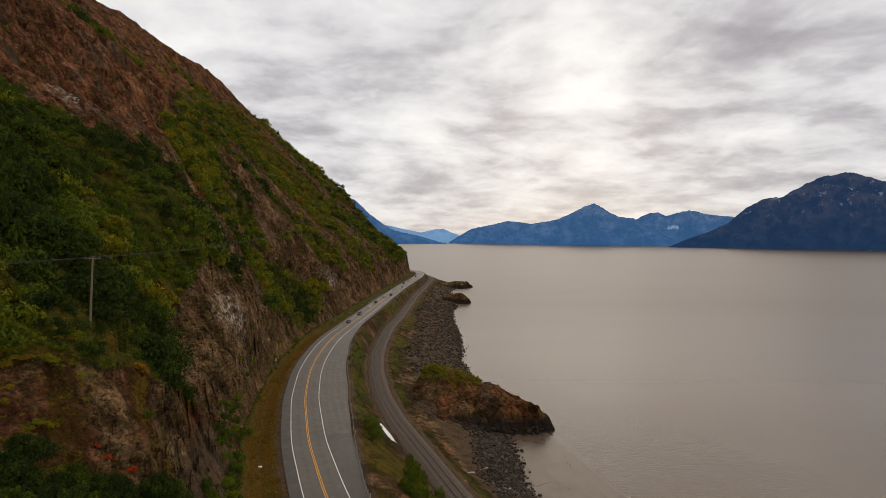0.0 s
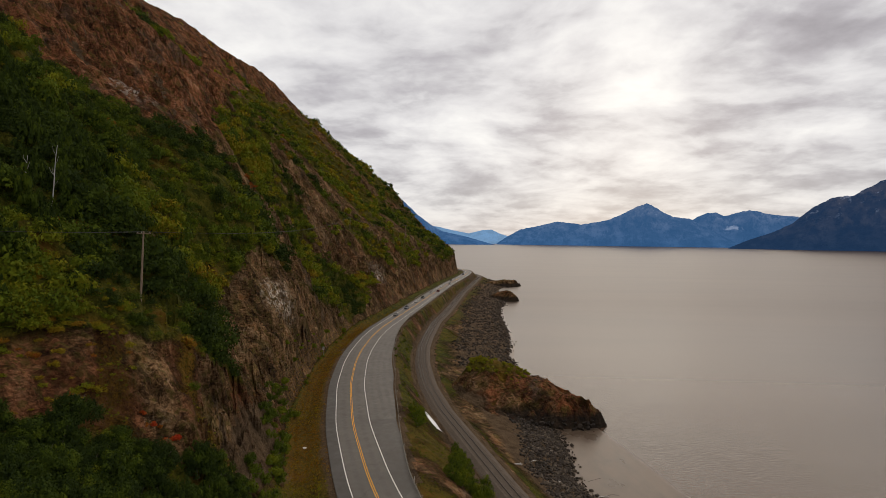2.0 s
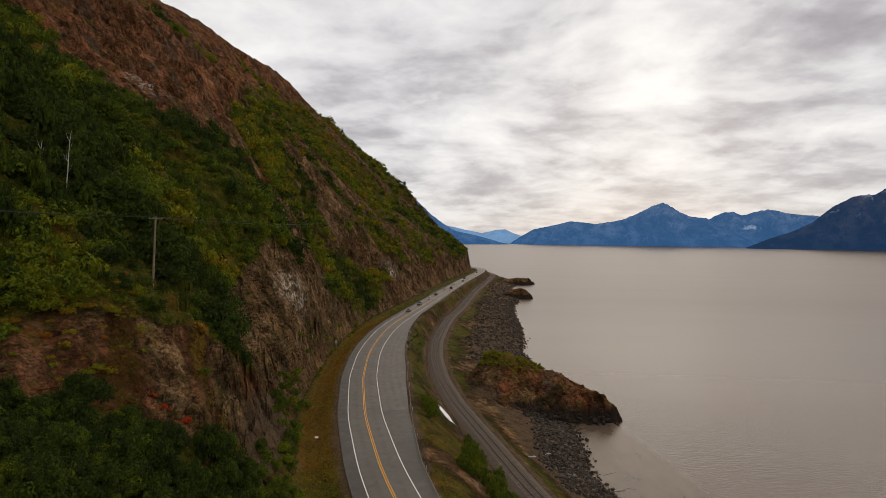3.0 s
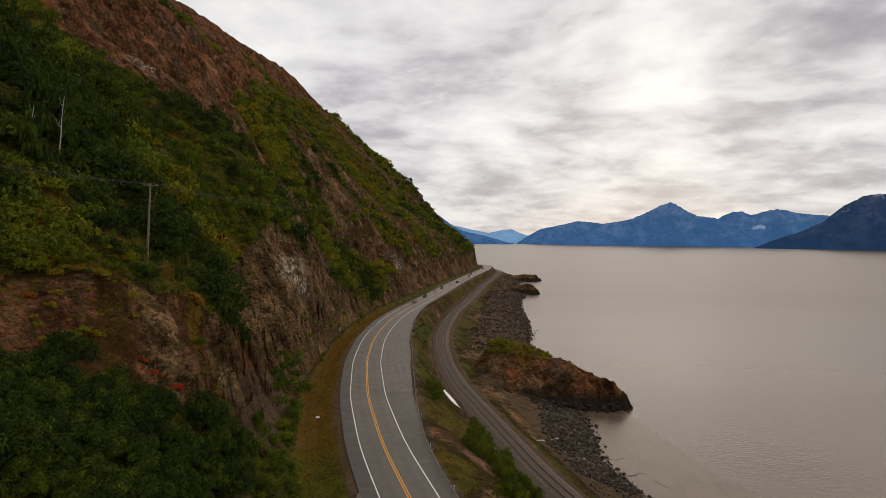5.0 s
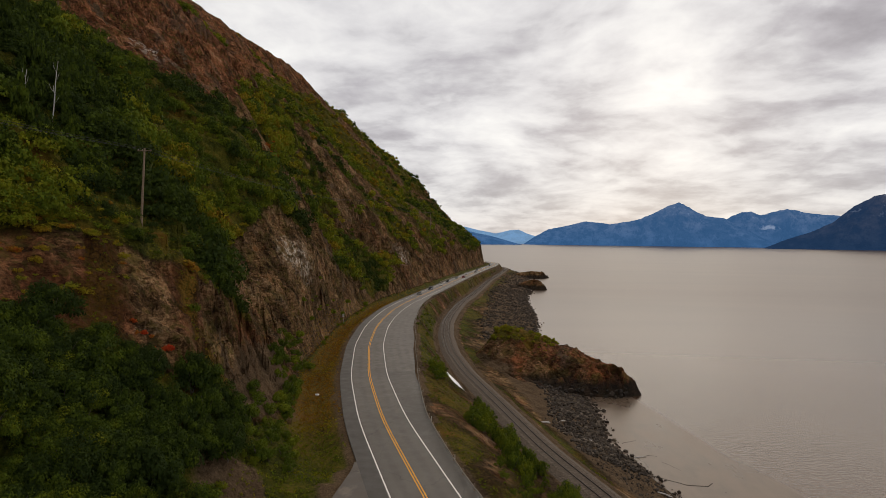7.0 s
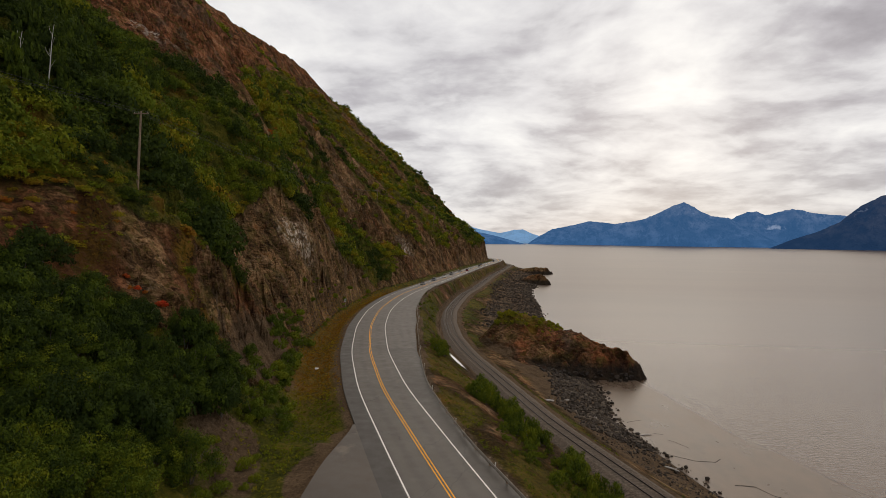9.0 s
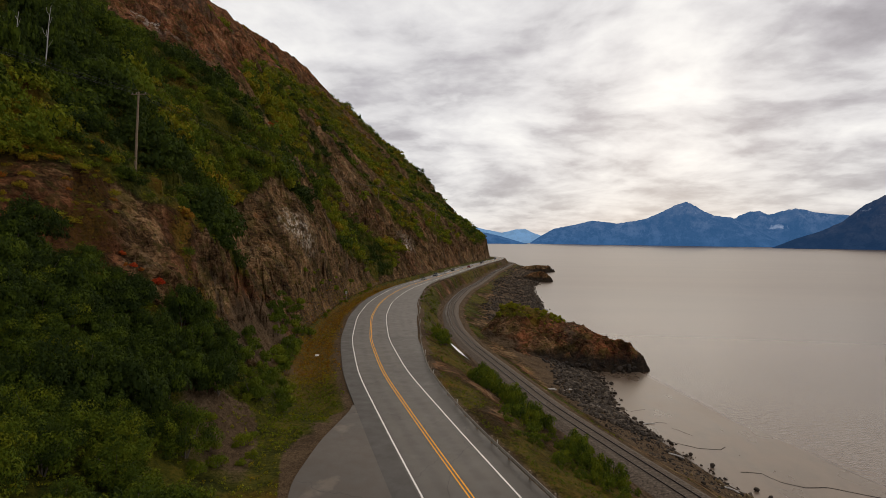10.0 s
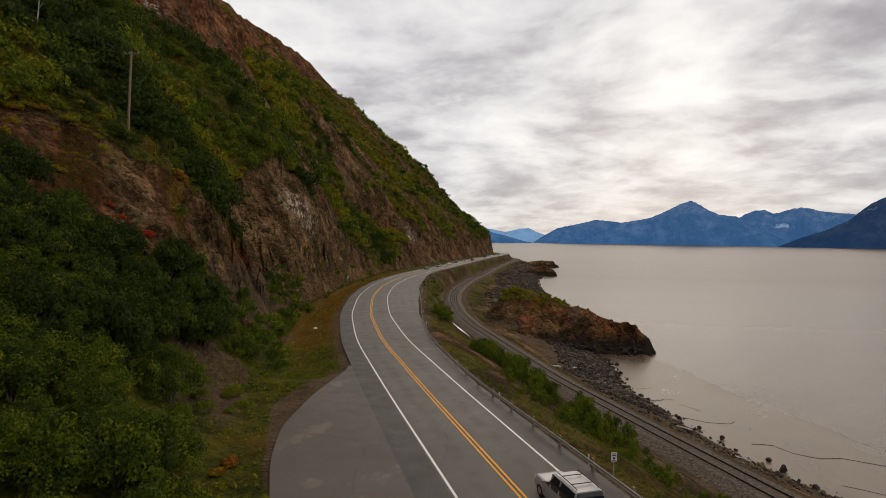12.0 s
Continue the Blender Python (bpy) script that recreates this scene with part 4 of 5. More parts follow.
def delineator(q, y, z0):
    x, yy, a = along(q, y)
    d = empty("delineator", pose(x, yy, z0, 0, 0, a), "thin white plastic delineator post by the road", "delineator", "delineators along the road")
    part("post", box_mesh("post", 0.06, 0.04, 0.95, MAT["white_plastic"], 0.008), d, "", pose(0, 0, 0.45))
    part("reflector", box_mesh("reflector", 0.09, 0.06, 0.12, MAT["reflector"], 0.006), d, "small pale reflector", pose(0, 0, 0.86))


MAT["white_plastic"] = plain("white_plastic", (0.62, 0.61, 0.58), 0.5, 0, 0.08)
MAT["reflector"] = plain("pale_reflector", (0.55, 0.55, 0.5), 0.3, 0, 0.1)
for y in (50.0, 63.6, 76, 90, 104, 120, 140, 165, 190, 220):
    delineator(float(EDGE_R(y)) + 0.85, y, ROAD_Z - 0.25)


def road_sign(x, y, z0, turn, w, h, tall, label, bars):
    s = empty("road_sign", pose(x, y, z0, 0, 0, turn), label, "road sign")
    part("post", box_mesh("post", 0.07, 0.07, tall, MAT["galv"], 0.008), s, "", pose(0, 0, tall / 2 - 0.3))
    plate = part("plate", box_mesh("plate", w, 0.02, h, MAT["white_plastic"], 0.006), s, "white rectangular plate", pose(0, -0.05, tall - h / 2 - 0.3))
    for bz, bw, bh in bars:
        part("marking", box_mesh("marking", bw, 0.008, bh, MAT["dark"], 0.001), plate, "", pose(0, -0.014, bz))


MAT["dark"] = plain("dark_rubber", (0.02, 0.02, 0.02), 0.7, 0, 0.2)
road_sign(7.15, 51.1, 14.3, 12, 0.36, 0.56, 2.65, "small white road sign on a thin post behind the guardrail", [(0.19, 0.24, 0.05), (0.09, 0.26, 0.05), (-0.08, 0.15, 0.13), (-0.21, 0.2, 0.04)])
x, y, a = along(-12.4, 188)
road_sign(x, y, 14.6, 0, 0.6, 1.0, 3.6, "white roadside marker on a post under the rock face", [(0.2, 0.3, 0.1), (-0.1, 0.3, 0.1)])


# ---- power line ----
def tube(name, pts, r0, r1, mat, seg=6):
    pts = np.array(pts, float)
    n = len(pts)
    t = np.gradient(pts, axis=0)
    t /= np.linalg.norm(t, axis=1)[:, None]
    ref = np.where(abs(t[:, 2:3]) > 0.9, [[1.0, 0, 0]], [[0, 0, 1.0]])
    u = np.cross(t, ref)
    u /= np.linalg.norm(u, axis=1)[:, None]
    w = np.cross(t, u)
    r = np.linspace(r0, r1, n)[:, None, None]
    a = np.linspace(0, 2 * np.pi, seg + 1)
    v = pts[:, None] + r * (np.cos(a)[None, :, None] * u[:, None] + np.sin(a)[None, :, None] * w[:, None])
    return mesh_arrays(name, v.reshape(-1, 3), grid_faces(n, seg + 1), mat, True)


POLES = [(-66.0, 6.0, 46.0, 59.5), (-54.7, 86.8, 43.6, 56.2), (-85.2, 345.0, 57.0, 69.5), (-68.1, 476.2, 52.0, 68.5)]
for x, y, z0, z1 in POLES:
    p = empty("utility_pole", pose(x, y, z0), "weathered wooden utility pole with one crossarm on the slope", "utility pole", "utility poles")
    part("pole", tube("pole", [(0, 0, 0), (0.25, 0, (z1 - z0) * 0.5), (0.45, 0.1, z1 - z0)], 0.20, 0.13, MAT["post"], 8), p)
    part("crossarm", box_mesh("crossarm", 2.4, 0.12, 0.14, MAT["post"], 0.01), p, "", pose(0.45, 0.1, z1 - z0 - 0.35))
    for o in (-1.05, -0.35, 1.05):
        part("insulator", box_mesh("insulator", 0.09, 0.09, 0.2, MAT["galv"], 0.02), p, "", pose(0.45 + o, 0.1, z1 - z0 - 0.18))
for (xa, ya, _, za), (xb, yb, _, zb) in zip(POLES, POLES[1:]):
    for o in (-1.05, -0.35, 1.05):
        t = np.linspace(0, 1, 40)
        sag = 1.6 if ya < 50 else 3.5
        pts = np.stack([xa + 0.45 + o + (xb - xa) * t, ya + 0.1 + (yb - ya) * t, za - 0.1 + (zb - za) * t - sag * 4 * t * (1 - t)], 1)
        tagged(new("power_cable", tube("power_cable", pts, 0.022, 0.022, MAT["dark"], 4)), "thin dark overhead power cable between utility poles", "cable", "power cables")


# ---- plants ----
def unit_plant(seed, n, blobs, flat=0.8, size=0.16, rad=(0.26, 0.46), reach=0.68, spire=0.0):
    """Pointed leaf clusters on the shells of several lumps, in a plant one metre in radius; a spire narrows towards its top."""
    rng = np.random.default_rng(seed)
    c = rng.normal(0, 1, (blobs, 3))
    c /= np.linalg.norm(c, axis=1)[:, None]
    c *= (rng.random((blobs, 1)) ** 0.35) * reach
    c[:, 2] = np.abs(c[:, 2]) * 0.9 * flat + 0.25
    taper = 1 - spire * np.clip(c[:, 2:3], 0, 1)
    c[:, :2] *= taper
    r = rng.uniform(*rad, blobs) * taper[:, 0]
    w = r**2 / (r**2).sum()
    k = rng.choice(blobs, n, p=w)
    d = rng.normal(0, 1, (n, 3))
    d[:, 2] = np.abs(d[:, 2]) * 0.9 - 0.25
    d /= np.linalg.norm(d, axis=1)[:, None]
    pos = c[k] + d * (r[k] * rng.uniform(0.72, 1.14, n))[:, None]
    nrm = 1.2 * d + rng.normal(0, 0.4, (n, 3)) + [0, 0, 0.25]
    nrm /= np.linalg.norm(nrm, axis=1)[:, None]
    u = np.cross(nrm, rng.normal(0, 1, (n, 3)))
    u /= np.linalg.norm(u, axis=1)[:, None]
    v = np.cross(nrm, u)
    s = size * rng.uniform(0.6, 1.35, (n, 1))
    leaf = np.stack([pos + u * s, pos - u * s * 0.6 + v * s * 0.62 + nrm * s * 0.15, pos - u * s * 0.6 - v * s * 0.62 - nrm * s * 0.1], 1)
    return leaf, k


def thicket(name, label, where, protos, category="shrubs"):
    """Many plants in one mesh. where: rows of x, y, z, radius, height, turn, tint."""
    rng = np.random.default_rng(77)
    vs, ts = [], []
    pick = rng.integers(0, len(protos), len(where))
    for i, (quad, lump) in enumerate(protos):
        w = where[pick == i]
        if not len(w):
            continue
        q = quad.reshape(-1, 3)
        c, s = np.cos(w[:, 5])[:, None], np.sin(w[:, 5])[:, None]
        x = (q[None, :, 0] * c - q[None, :, 1] * s) * w[:, 3:4] + w[:, 0:1]
        y = (q[None, :, 0] * s + q[None, :, 1] * c) * w[:, 3:4] + w[:, 1:2]
        z = q[None, :, 2] * w[:, 4:5] + w[:, 2:3]
        vs.append(np.stack([x, y, z], -1).reshape(-1, 3))
        shift = (np.sin(lump * 12.9898 + i) * 43758.5453) % 1.0 - 0.5
        ts.append((w[:, 6:7] + 0.16 * np.repeat(shift, 3)[None, :]).ravel())
    v, t = np.concatenate(vs), np.concatenate(ts)
    f = np.arange(len(v)).reshape(-1, 3)
    ob = new(name, mesh_arrays(name, v, f, MAT["leaf"], False, {"tint": np.clip(t, 0, 1)}))
    return tagged(ob, label, category, kind="stuff")


def tint_at(x, y, rng):
    """Autumn colour by place: mostly mid green and olive, with yellow and a little rust."""
    a = fbm(x, y, 38, 3, 201) * 0.34 + fbm(x, y, 12, 3, 203) * 0.30
    t = 0.27 + a + rng.normal(0, 0.10, len(x))
    # low scrub on and above the near ledge turns rust and yellow
    t = t + 0.08 * np.exp(-(((x + 56) / 13) ** 2) - ((y - 68) / 14) ** 2) + 0.06 * np.exp(-(((x + 62) / 8) ** 2) - ((y - 138) / 14) ** 2)
    hot = (fbm(x, y, 16, 2, 207) > 0.66) & (rng.random(len(x)) < 0.4)
    t = t + 0.03 * step01(y, 92, 125)
    t = t - 0.22 * np.exp(-((x + 76) / 16) ** 2 - ((y - 88) / 22) ** 2)
    # dark and bright stands
    for px, py, reach, d in ((-67, 255, 15, -0.3), (-80, 328, 20, -0.2), (-99, 297, 20, -0.25), (-68, 150, 9, 0.10), (-80, 114, 13, 0.16), (-66, 120, 11, 0.08), (-92, 98, 18, -0.22), (-56, 84, 8, -0.2), (-118, 275, 12, -0.12), (-104, 165, 14, -0.16), (-56, 106, 9, -0.26), (-48, 100, 11, -0.34)):
        t = t + d * np.exp(-((x - px) ** 2 + (y - py) ** 2) / reach**2)
    return np.clip(np.where(hot, 0.60 + 0.16 * rng.random(len(x)), t), 0.02, 0.62 + 0.15 * hot)


def hill_plants():
    rng = np.random.default_rng(21)
    def scatter(n, ya, yb, qa, qb, keep):
        y, q = rng.uniform(ya, yb, n), -rng.uniform(qa, qb, n)
        x, z, cover = ground(q, y)
        ok = (cover[:, 0] > keep - 0.25 * rng.random(n)) & (z > ROAD_Z + 1.2) & (cover[:, 1] < 0.5)
        # the pole's clearing and the grassy ledge stay low
        d = np.abs(x + 46 - 0.5 * (y - 75)) + np.abs(y - 75)
        ok &= d > 5.5
        return x[ok], y[ok], z[ok], q[ok]
    def rows(x, y, z, r, k0, k1, t):
        return np.stack([x, y, z - 0.3 * r, r, r * rng.uniform(k0, k1, len(x)), rng.uniform(0, 6.3, len(x)), t], 1)
    close = [unit_plant(s + 90, 470, 24, size=0.082, rad=(0.16, 0.34), reach=0.8) for s in range(6)]
    near = [unit_plant(s, 260, 18, size=0.105, rad=(0.18, 0.38), reach=0.78) for s in range(8)]
    middle = [unit_plant(s + 15, 420, 22, size=0.082, rad=(0.16, 0.34), reach=0.8) for s in range(8)]
    far = [unit_plant(s + 30, 120, 10, size=0.15, rad=(0.2, 0.4), reach=0.75) for s in range(6)]
    tall = [unit_plant(s + 70, 620, 34, 1.0, 0.075, (0.12, 0.26), 0.85, 0.65) for s in range(6)]
    x, y, z, q = scatter(1900, 40, 96, 20, 125, 0.9)
    ok = ~((y < 62) & (q > -42))
    x, y, z, q = x[ok], y[ok], z[ok], q[ok]
    r = (1.1 + 2.6 * rng.random(len(x)) ** 1.5) * np.where((q > -40), 0.55, 1.0)
    thicket("near_hillside_shrubs", "leafy green and autumn-coloured shrubs on the near slope", rows(x, y, z, r, 0.9, 1.5, tint_at(x, y, rng)), close)
    x, y, z, q = scatter(500, 62, 125, 47, 118, 0.5)
    r = rng.uniform(1.9, 3.4, len(x))
    thicket("dark_hillside_trees", "dark green broadleaf trees packed on the upper slope", rows(x, y, z, r * 0.8, 2.2, 3.4, rng.uniform(0.0, 0.12, len(x))), tall, "trees")
    out = []
    for n, a, b, qa, qb, r0, r1 in ((1750, 92, 160, 16, 125, 1.2, 4.2), (3600, 160, 310, 16, 165, 1.3, 4.8)):
        x, y, z, q = scatter(n, a, b, qa, qb, 0.55)
        r = (r0 + (r1 - r0) * rng.random(len(x)) ** 1.7) * (0.8 + 0.35 * (fbm(x, y, 30, 2, 211) > 0))
        out.append(rows(x, y, z, r, 0.9, 1.7, tint_at(x, y, rng)))
    thicket("hillside_shrubs", "dense green and olive shrubs and small trees on the steep hillside", out[0], middle)
    thicket("hillside_shrubs", "green and olive shrubs in bands up the steep hillside", out[1], near)
    x, y, z, q = scatter(6500, 305, 770, 14, 330, 0.55)
    r = 1.6 + 4.2 * rng.random(len(x)) ** 1.6
    thicket("far_hillside_shrubs", "green and olive shrubs on the farther hillside", rows(x, y, z, r, 0.9, 1.5, tint_at(x, y, rng) * 1.1), far)
    # red, orange and yellow scrub on the left end of the ledge
    n = 170
    y, q = rng.uniform(56, 80, n), -rng.uniform(33, 48, n)
    x, z, cover = ground(q, y)
    ok = (z > ROAD_Z + 19) & (z < ROAD_Z + 36) & (cover[:, 0] > 0.15)
    x, y, z = x[ok], y[ok], z[ok]
    thicket("ledge_scrub", "low dull red, orange and yellow autumn scrub on the rock ledge", rows(x, y, z, rng.uniform(0.4, 1.1, len(x)), 0.7, 1.2, np.clip(rng.normal(0.58, 0.11, len(x)), 0.34, 0.80)), close)
    # a rust-red streak of scrub up the slope
    n = 40
    y = rng.uniform(194, 226, n)
    q = -43 - (y - 194) * 0.32 + rng.normal(0, 1.6, n)
    x, z, cover = ground(q, y)
    thicket("red_hillside_scrub", "rust-red autumn scrub in a streak on the slope", rows(x, y, z, rng.uniform(0.9, 1.9, n), 0.6, 1.0, np.clip(rng.normal(0.90, 0.03, n), 0.8, 0.96)), near)
    # low tufts on turf, verges and banks
    n = 22000
    y = 25 + 300 * rng.random(n) ** 1.6
    q = np.where(rng.random(n) < 0.75, -rng.uniform(6, 60, n), rng.uniform(6, 34, n))
    x, z, cover = ground(q, y)
    qr = to_q(XR(y), y)
    ok = (cover[:, 0] > 0.45) & (cover[:, 1] < 0.4) & (cover[:, 2] < 0.2) & ((q < 0) | (q > EDGE_R(y) + 1.4)) & (np.abs(q - qr) > 4)
    x, y, z, q = x[ok], y[ok], z[ok], q[ok]
    r = rng.uniform(0.16, 0.42, len(x))
    # the verge under the rock face
    y2 = rng.uniform(62, 250, 4200)
    q2 = -(np.maximum(PULL(y2), 7.0) + 0.8 + rng.random(4200) ** 1.3 * 7.5)
    x2, z2, _ = ground(q2, y2)
    x, y, z, q = np.concatenate([x, x2]), np.concatenate([y, y2]), np.concatenate([z, z2]), np.concatenate([q, q2])
    r = np.concatenate([r, rng.uniform(0.16, 0.38, 4200)])
    tuft = [unit_plant(s + 60, 21, 5, size=0.21) for s in range(5)]
    rust = (q < 0) * (q > -20) * (0.06 + step01(y, 84, 100) * 0.24)
    tt = np.clip(0.38 + rust - 0.06 * (q > 0) + 0.24 * fbm(x, y, 14, 3, 221) + rng.normal(0, 0.06, len(x)) - 0.07 * (y < 72), 0.2, 0.74)
    thicket("rough_grass", "rough olive and rust-coloured grass and low scrub", np.stack([x, y, z - 0.05, r, r * rng.uniform(0.8, 1.3, len(x)), rng.uniform(0, 6.3, len(x)), tt], 1), tuft, "grass")


hill_plants()


def tree_mesh(seed, leaves, tint, blobs=16, size=0.075, flat=1.0, rad=(0.26, 0.46), reach=0.68, vary=0.14):
    quad, lump = unit_plant(seed, leaves, blobs, flat, size, rad, reach)
    v = quad.reshape(-1, 3)
    shift = (np.sin(lump * 12.9898 + seed) * 43758.5453) % 1.0 - 0.5
    return mesh_arrays("crown", v, np.arange(len(v)).reshape(-1, 3), MAT["leaf"], False, {"tint": np.repeat(np.clip(tint + vary * shift, 0, 1), 3)})


def trunk_mesh(seed, stems=4):
    rng = np.random.default_rng(seed)
    vs, fs, n = [], [], 0
    for s in range(stems):
        a = rng.uniform(0, 6.3)
        tip = np.array([math.cos(a) * 0.5, math.sin(a) * 0.5, rng.uniform(0.55, 0.95)])
        t = np.linspace(0, 1, 5)[:, None]
        p = tip * t + np.array([0, 0, 0.15]) * np.sin(t * 3.1) - np.array([0, 0, 0.12]) * (1 - t)
        r = (0.03 * (1 - 0.8 * t)).ravel()
        for i in range(5):
            for j in range(5):
                b = j * 2 * math.pi / 5
                vs.append(p[i] + r[i] * np.array([math.cos(b), math.sin(b), 0]))
        for i in range(4):
            for j in range(5):
                fs.append((n + i * 5 + j, n + i * 5 + (j + 1) % 5, n + i * 5 + 5 + (j + 1) % 5, n + i * 5 + 5 + j))
        n += 25
    return mesh_arrays("trunk", vs, fs, MAT["bark"], True)


def plant_kind(name, label, category, group, spots, crowns, trunks, rng):
    """A bush or tree at each spot (x, y, z, radius, height), each a thing with trunk and crown."""
    for i, (x, y, z, r, h) in enumerate(spots):
        k = i % len(crowns)
        m = Matrix.Translation((x, y, z)) @ Matrix.Rotation(rng.uniform(0, 6.3), 4, "Z")
        ob = empty(name, m, label, category, group)
        ob.scale = (r, r, h)
        part("crown", crowns[k], ob)
        part("trunk", trunks[k], ob)


def near_trees():
    rng = np.random.default_rng(9)
    trunks = [trunk_mesh(s) for s in range(4)]
    def spots(n, ya, yb, qa, qb, r0, r1, gap, hk=(1.0, 1.35), test=None):
        out = []
        for _ in range(n * 30):
            y, q = rng.uniform(ya, yb), rng.uniform(qa, qb)
            x, z, c = ground(np.array([q]), np.array([y]))
            if test is not None and not test(q, y, c[0]):
                continue
            r = rng.uniform(r0, r1)
            if all((x[0] - o[0]) ** 2 + (y - o[1]) ** 2 > (gap * (r + o[3]) * 0.5) ** 2 for o in out):
                out.append((float(x[0]), y, float(z[0]) - 0.1, r, r * rng.uniform(*hk)))
            if len(out) >= n:
                break
        return out
    dark = [tree_mesh(100 + s, 5600, 0.06, 90, 0.043, 1.0, (0.11, 0.23), 0.85, 0.22) for s in range(4)]
    plant_kind("alder_tree", "dark green leafy alder on the lower slope", "tree", "dark alders below the rock slab", spots(64, 47, 73, -46, -20.3, 1.9, 3.1, 0.64, (1.2, 1.65), lambda q, y, c: q > np.interp(y, (50, 56, 60, 64, 68, 73), (-47, -41, -36.5, -31.5, -26, -22)) and q < (-20.3 if y > 63 else -23.5 - 0.5 * max(0, 58 - y))), dark, trunks, rng)
    olive = [tree_mesh(120 + s, 7600, 0.18, 110, 0.031, 1.0, (0.10, 0.21), 0.86, 0.32) for s in range(4)]
    plant_kind("willow_bush", "yellowish green willow bush beside the pullout", "bush", "willow bushes by the pullout", spots(116, 14, 56, -42, -17.0, 1.6, 3.1, 0.50, (1.0, 1.45), lambda q, y, c: q < -17.4 - 0.45 * max(0, y - 47)), olive, trunks, rng)
    green = [tree_mesh(140 + s, 1300, 0.23, 34, 0.062, 1.3, (0.13, 0.28), 0.84, 0.26) for s in range(4)]
    def rail_gap(q, y):
        return to_q(float(XR(y)), y) - q
    bank = spots(120, 72, 134, 7, 27, 0.5, 1.7, 0.46, (1.0, 2.0), lambda q, y, c: 4.6 < rail_gap(q, y) < 13 and q > float(EDGE_R(y)) + 3 and vnoise(np.array([y / 6]), np.array([q / 4]), 5)[0] > 0.22 + 0.035 * (rail_gap(q, y) - 4))
    bank += spots(46, 54, 84, 7, 27, 0.35, 1.1, 0.8, (0.9, 1.6), lambda q, y, c: 5.5 < rail_gap(q, y) < 16 and q > float(EDGE_R(y)) + 3)
    bank += spots(26, 130, 240, 9, 27, 0.4, 1.0, 1.0, (0.9, 1.5), lambda q, y, c: 4.0 < rail_gap(q, y) < 11)
    bank = [b for b in bank if not (112 < b[1] < 148 and abs(b[0] + 11.0 - (139 - b[1]) * 0.11) < 3.2)]
    plant_kind("bush", "bright green bush on the bank above the track", "bush", "bushes on the railway bank", bank, green, trunks, rng)
    verge = [tree_mesh(160 + s, 600, 0.30, 8, 0.13) for s in range(3)]
    plant_kind("bush", "dark green bush on the verge under the rock face", "bush", "bushes on the verge", spots(34, 76, 240, -17.5, -12.5, 0.7, 1.7, 0.9), verge, trunks[:3], rng)
    plant_kind("bush", "dark green bush at the foot of the rock face", "bush", "bushes under the rock face", spots(54, 70, 128, -21, -13.8, 0.8, 1.8, 0.6, (1.0, 1.6), lambda q, y, c: -q < 15.5 + 2.5 * (y > 95) + 4.5 * (y < 84)), [tree_mesh(165 + s, 1100, 0.2, 24, 0.075, 1.0, (0.15, 0.32), 0.8) for s in range(3)], trunks[:3], rng)
    small = [tree_mesh(170 + s, 900, 0.30, 10, 0.08) for s in range(3)]
    plant_kind("bush", "small green bush on bare dirt beside the pullout", "bush", "small bushes by the pullout", spots(17, 53, 72, -24, -16.5, 0.4, 1.1, 1.3), small, trunks[:3], rng)
    # shrubs on the rock point
    px, py, pz, pu, pv, _ = POINT
    ok = np.argwhere((pu > 0.16) & (pu < 0.52) & (pv > -0.34) & (pv < 0.3) & (pz > 7.5))
    pts = []
    for r, k in ok[rng.choice(len(ok), 90, replace=False)]:
        s = rng.uniform(0.35, 1.15)
        pts.append((float(px[r, k]), float(py[r, k]), float(pz[r, k]) - 0.2, s, s * rng.uniform(0.8, 1.4)))
    pt = [tree_mesh(180 + s, 420, 0.44, 12, 0.12) for s in range(3)]
    plant_kind("bush", "yellow-green shrub on top of the rock point", "bush", "shrubs on the rock point", pts, pt, trunks[:3], rng)
    # single autumn bushes
    for (q, y, r, tint, lab, nm) in (*((-27.6 - 0.62 * i, 69.2 - 0.45 * (i % 3), (0.85, 0.5, 0.7, 0.4, 0.6, 0.45, 0.55)[i], (0.95, 0.88, 0.92, 0.84, 0.9, 0.82, 0.86)[i], "red-orange autumn bush at the foot of the rock slab", "red_bush") for i in range(7)), (-28.6, 87, 1.5, 0.74, "yellow autumn bush on the edge of the ledge", "yellow_bush"), (-49.5, 85.5, 1.4, 0.82, "orange autumn bush under dead trunks", "orange_bush"), (-16.4, 48.6, 0.75, 0.79, "reddish brown bush beside the pullout", "red_bush"), (-16.9, 47.2, 0.6, 0.74, "brown withered bush beside the pullout", "brown_bush")):
        x, z, c = ground(np.array([q]), np.array([float(y)]))
        plant_kind(nm, lab, "bush", "", [(float(x[0]), y, float(z[0]) - 0.1, r, r)], [tree_mesh(int(y * 7), 600, tint, 8, 0.13)], trunks[:1], rng)


near_trees()


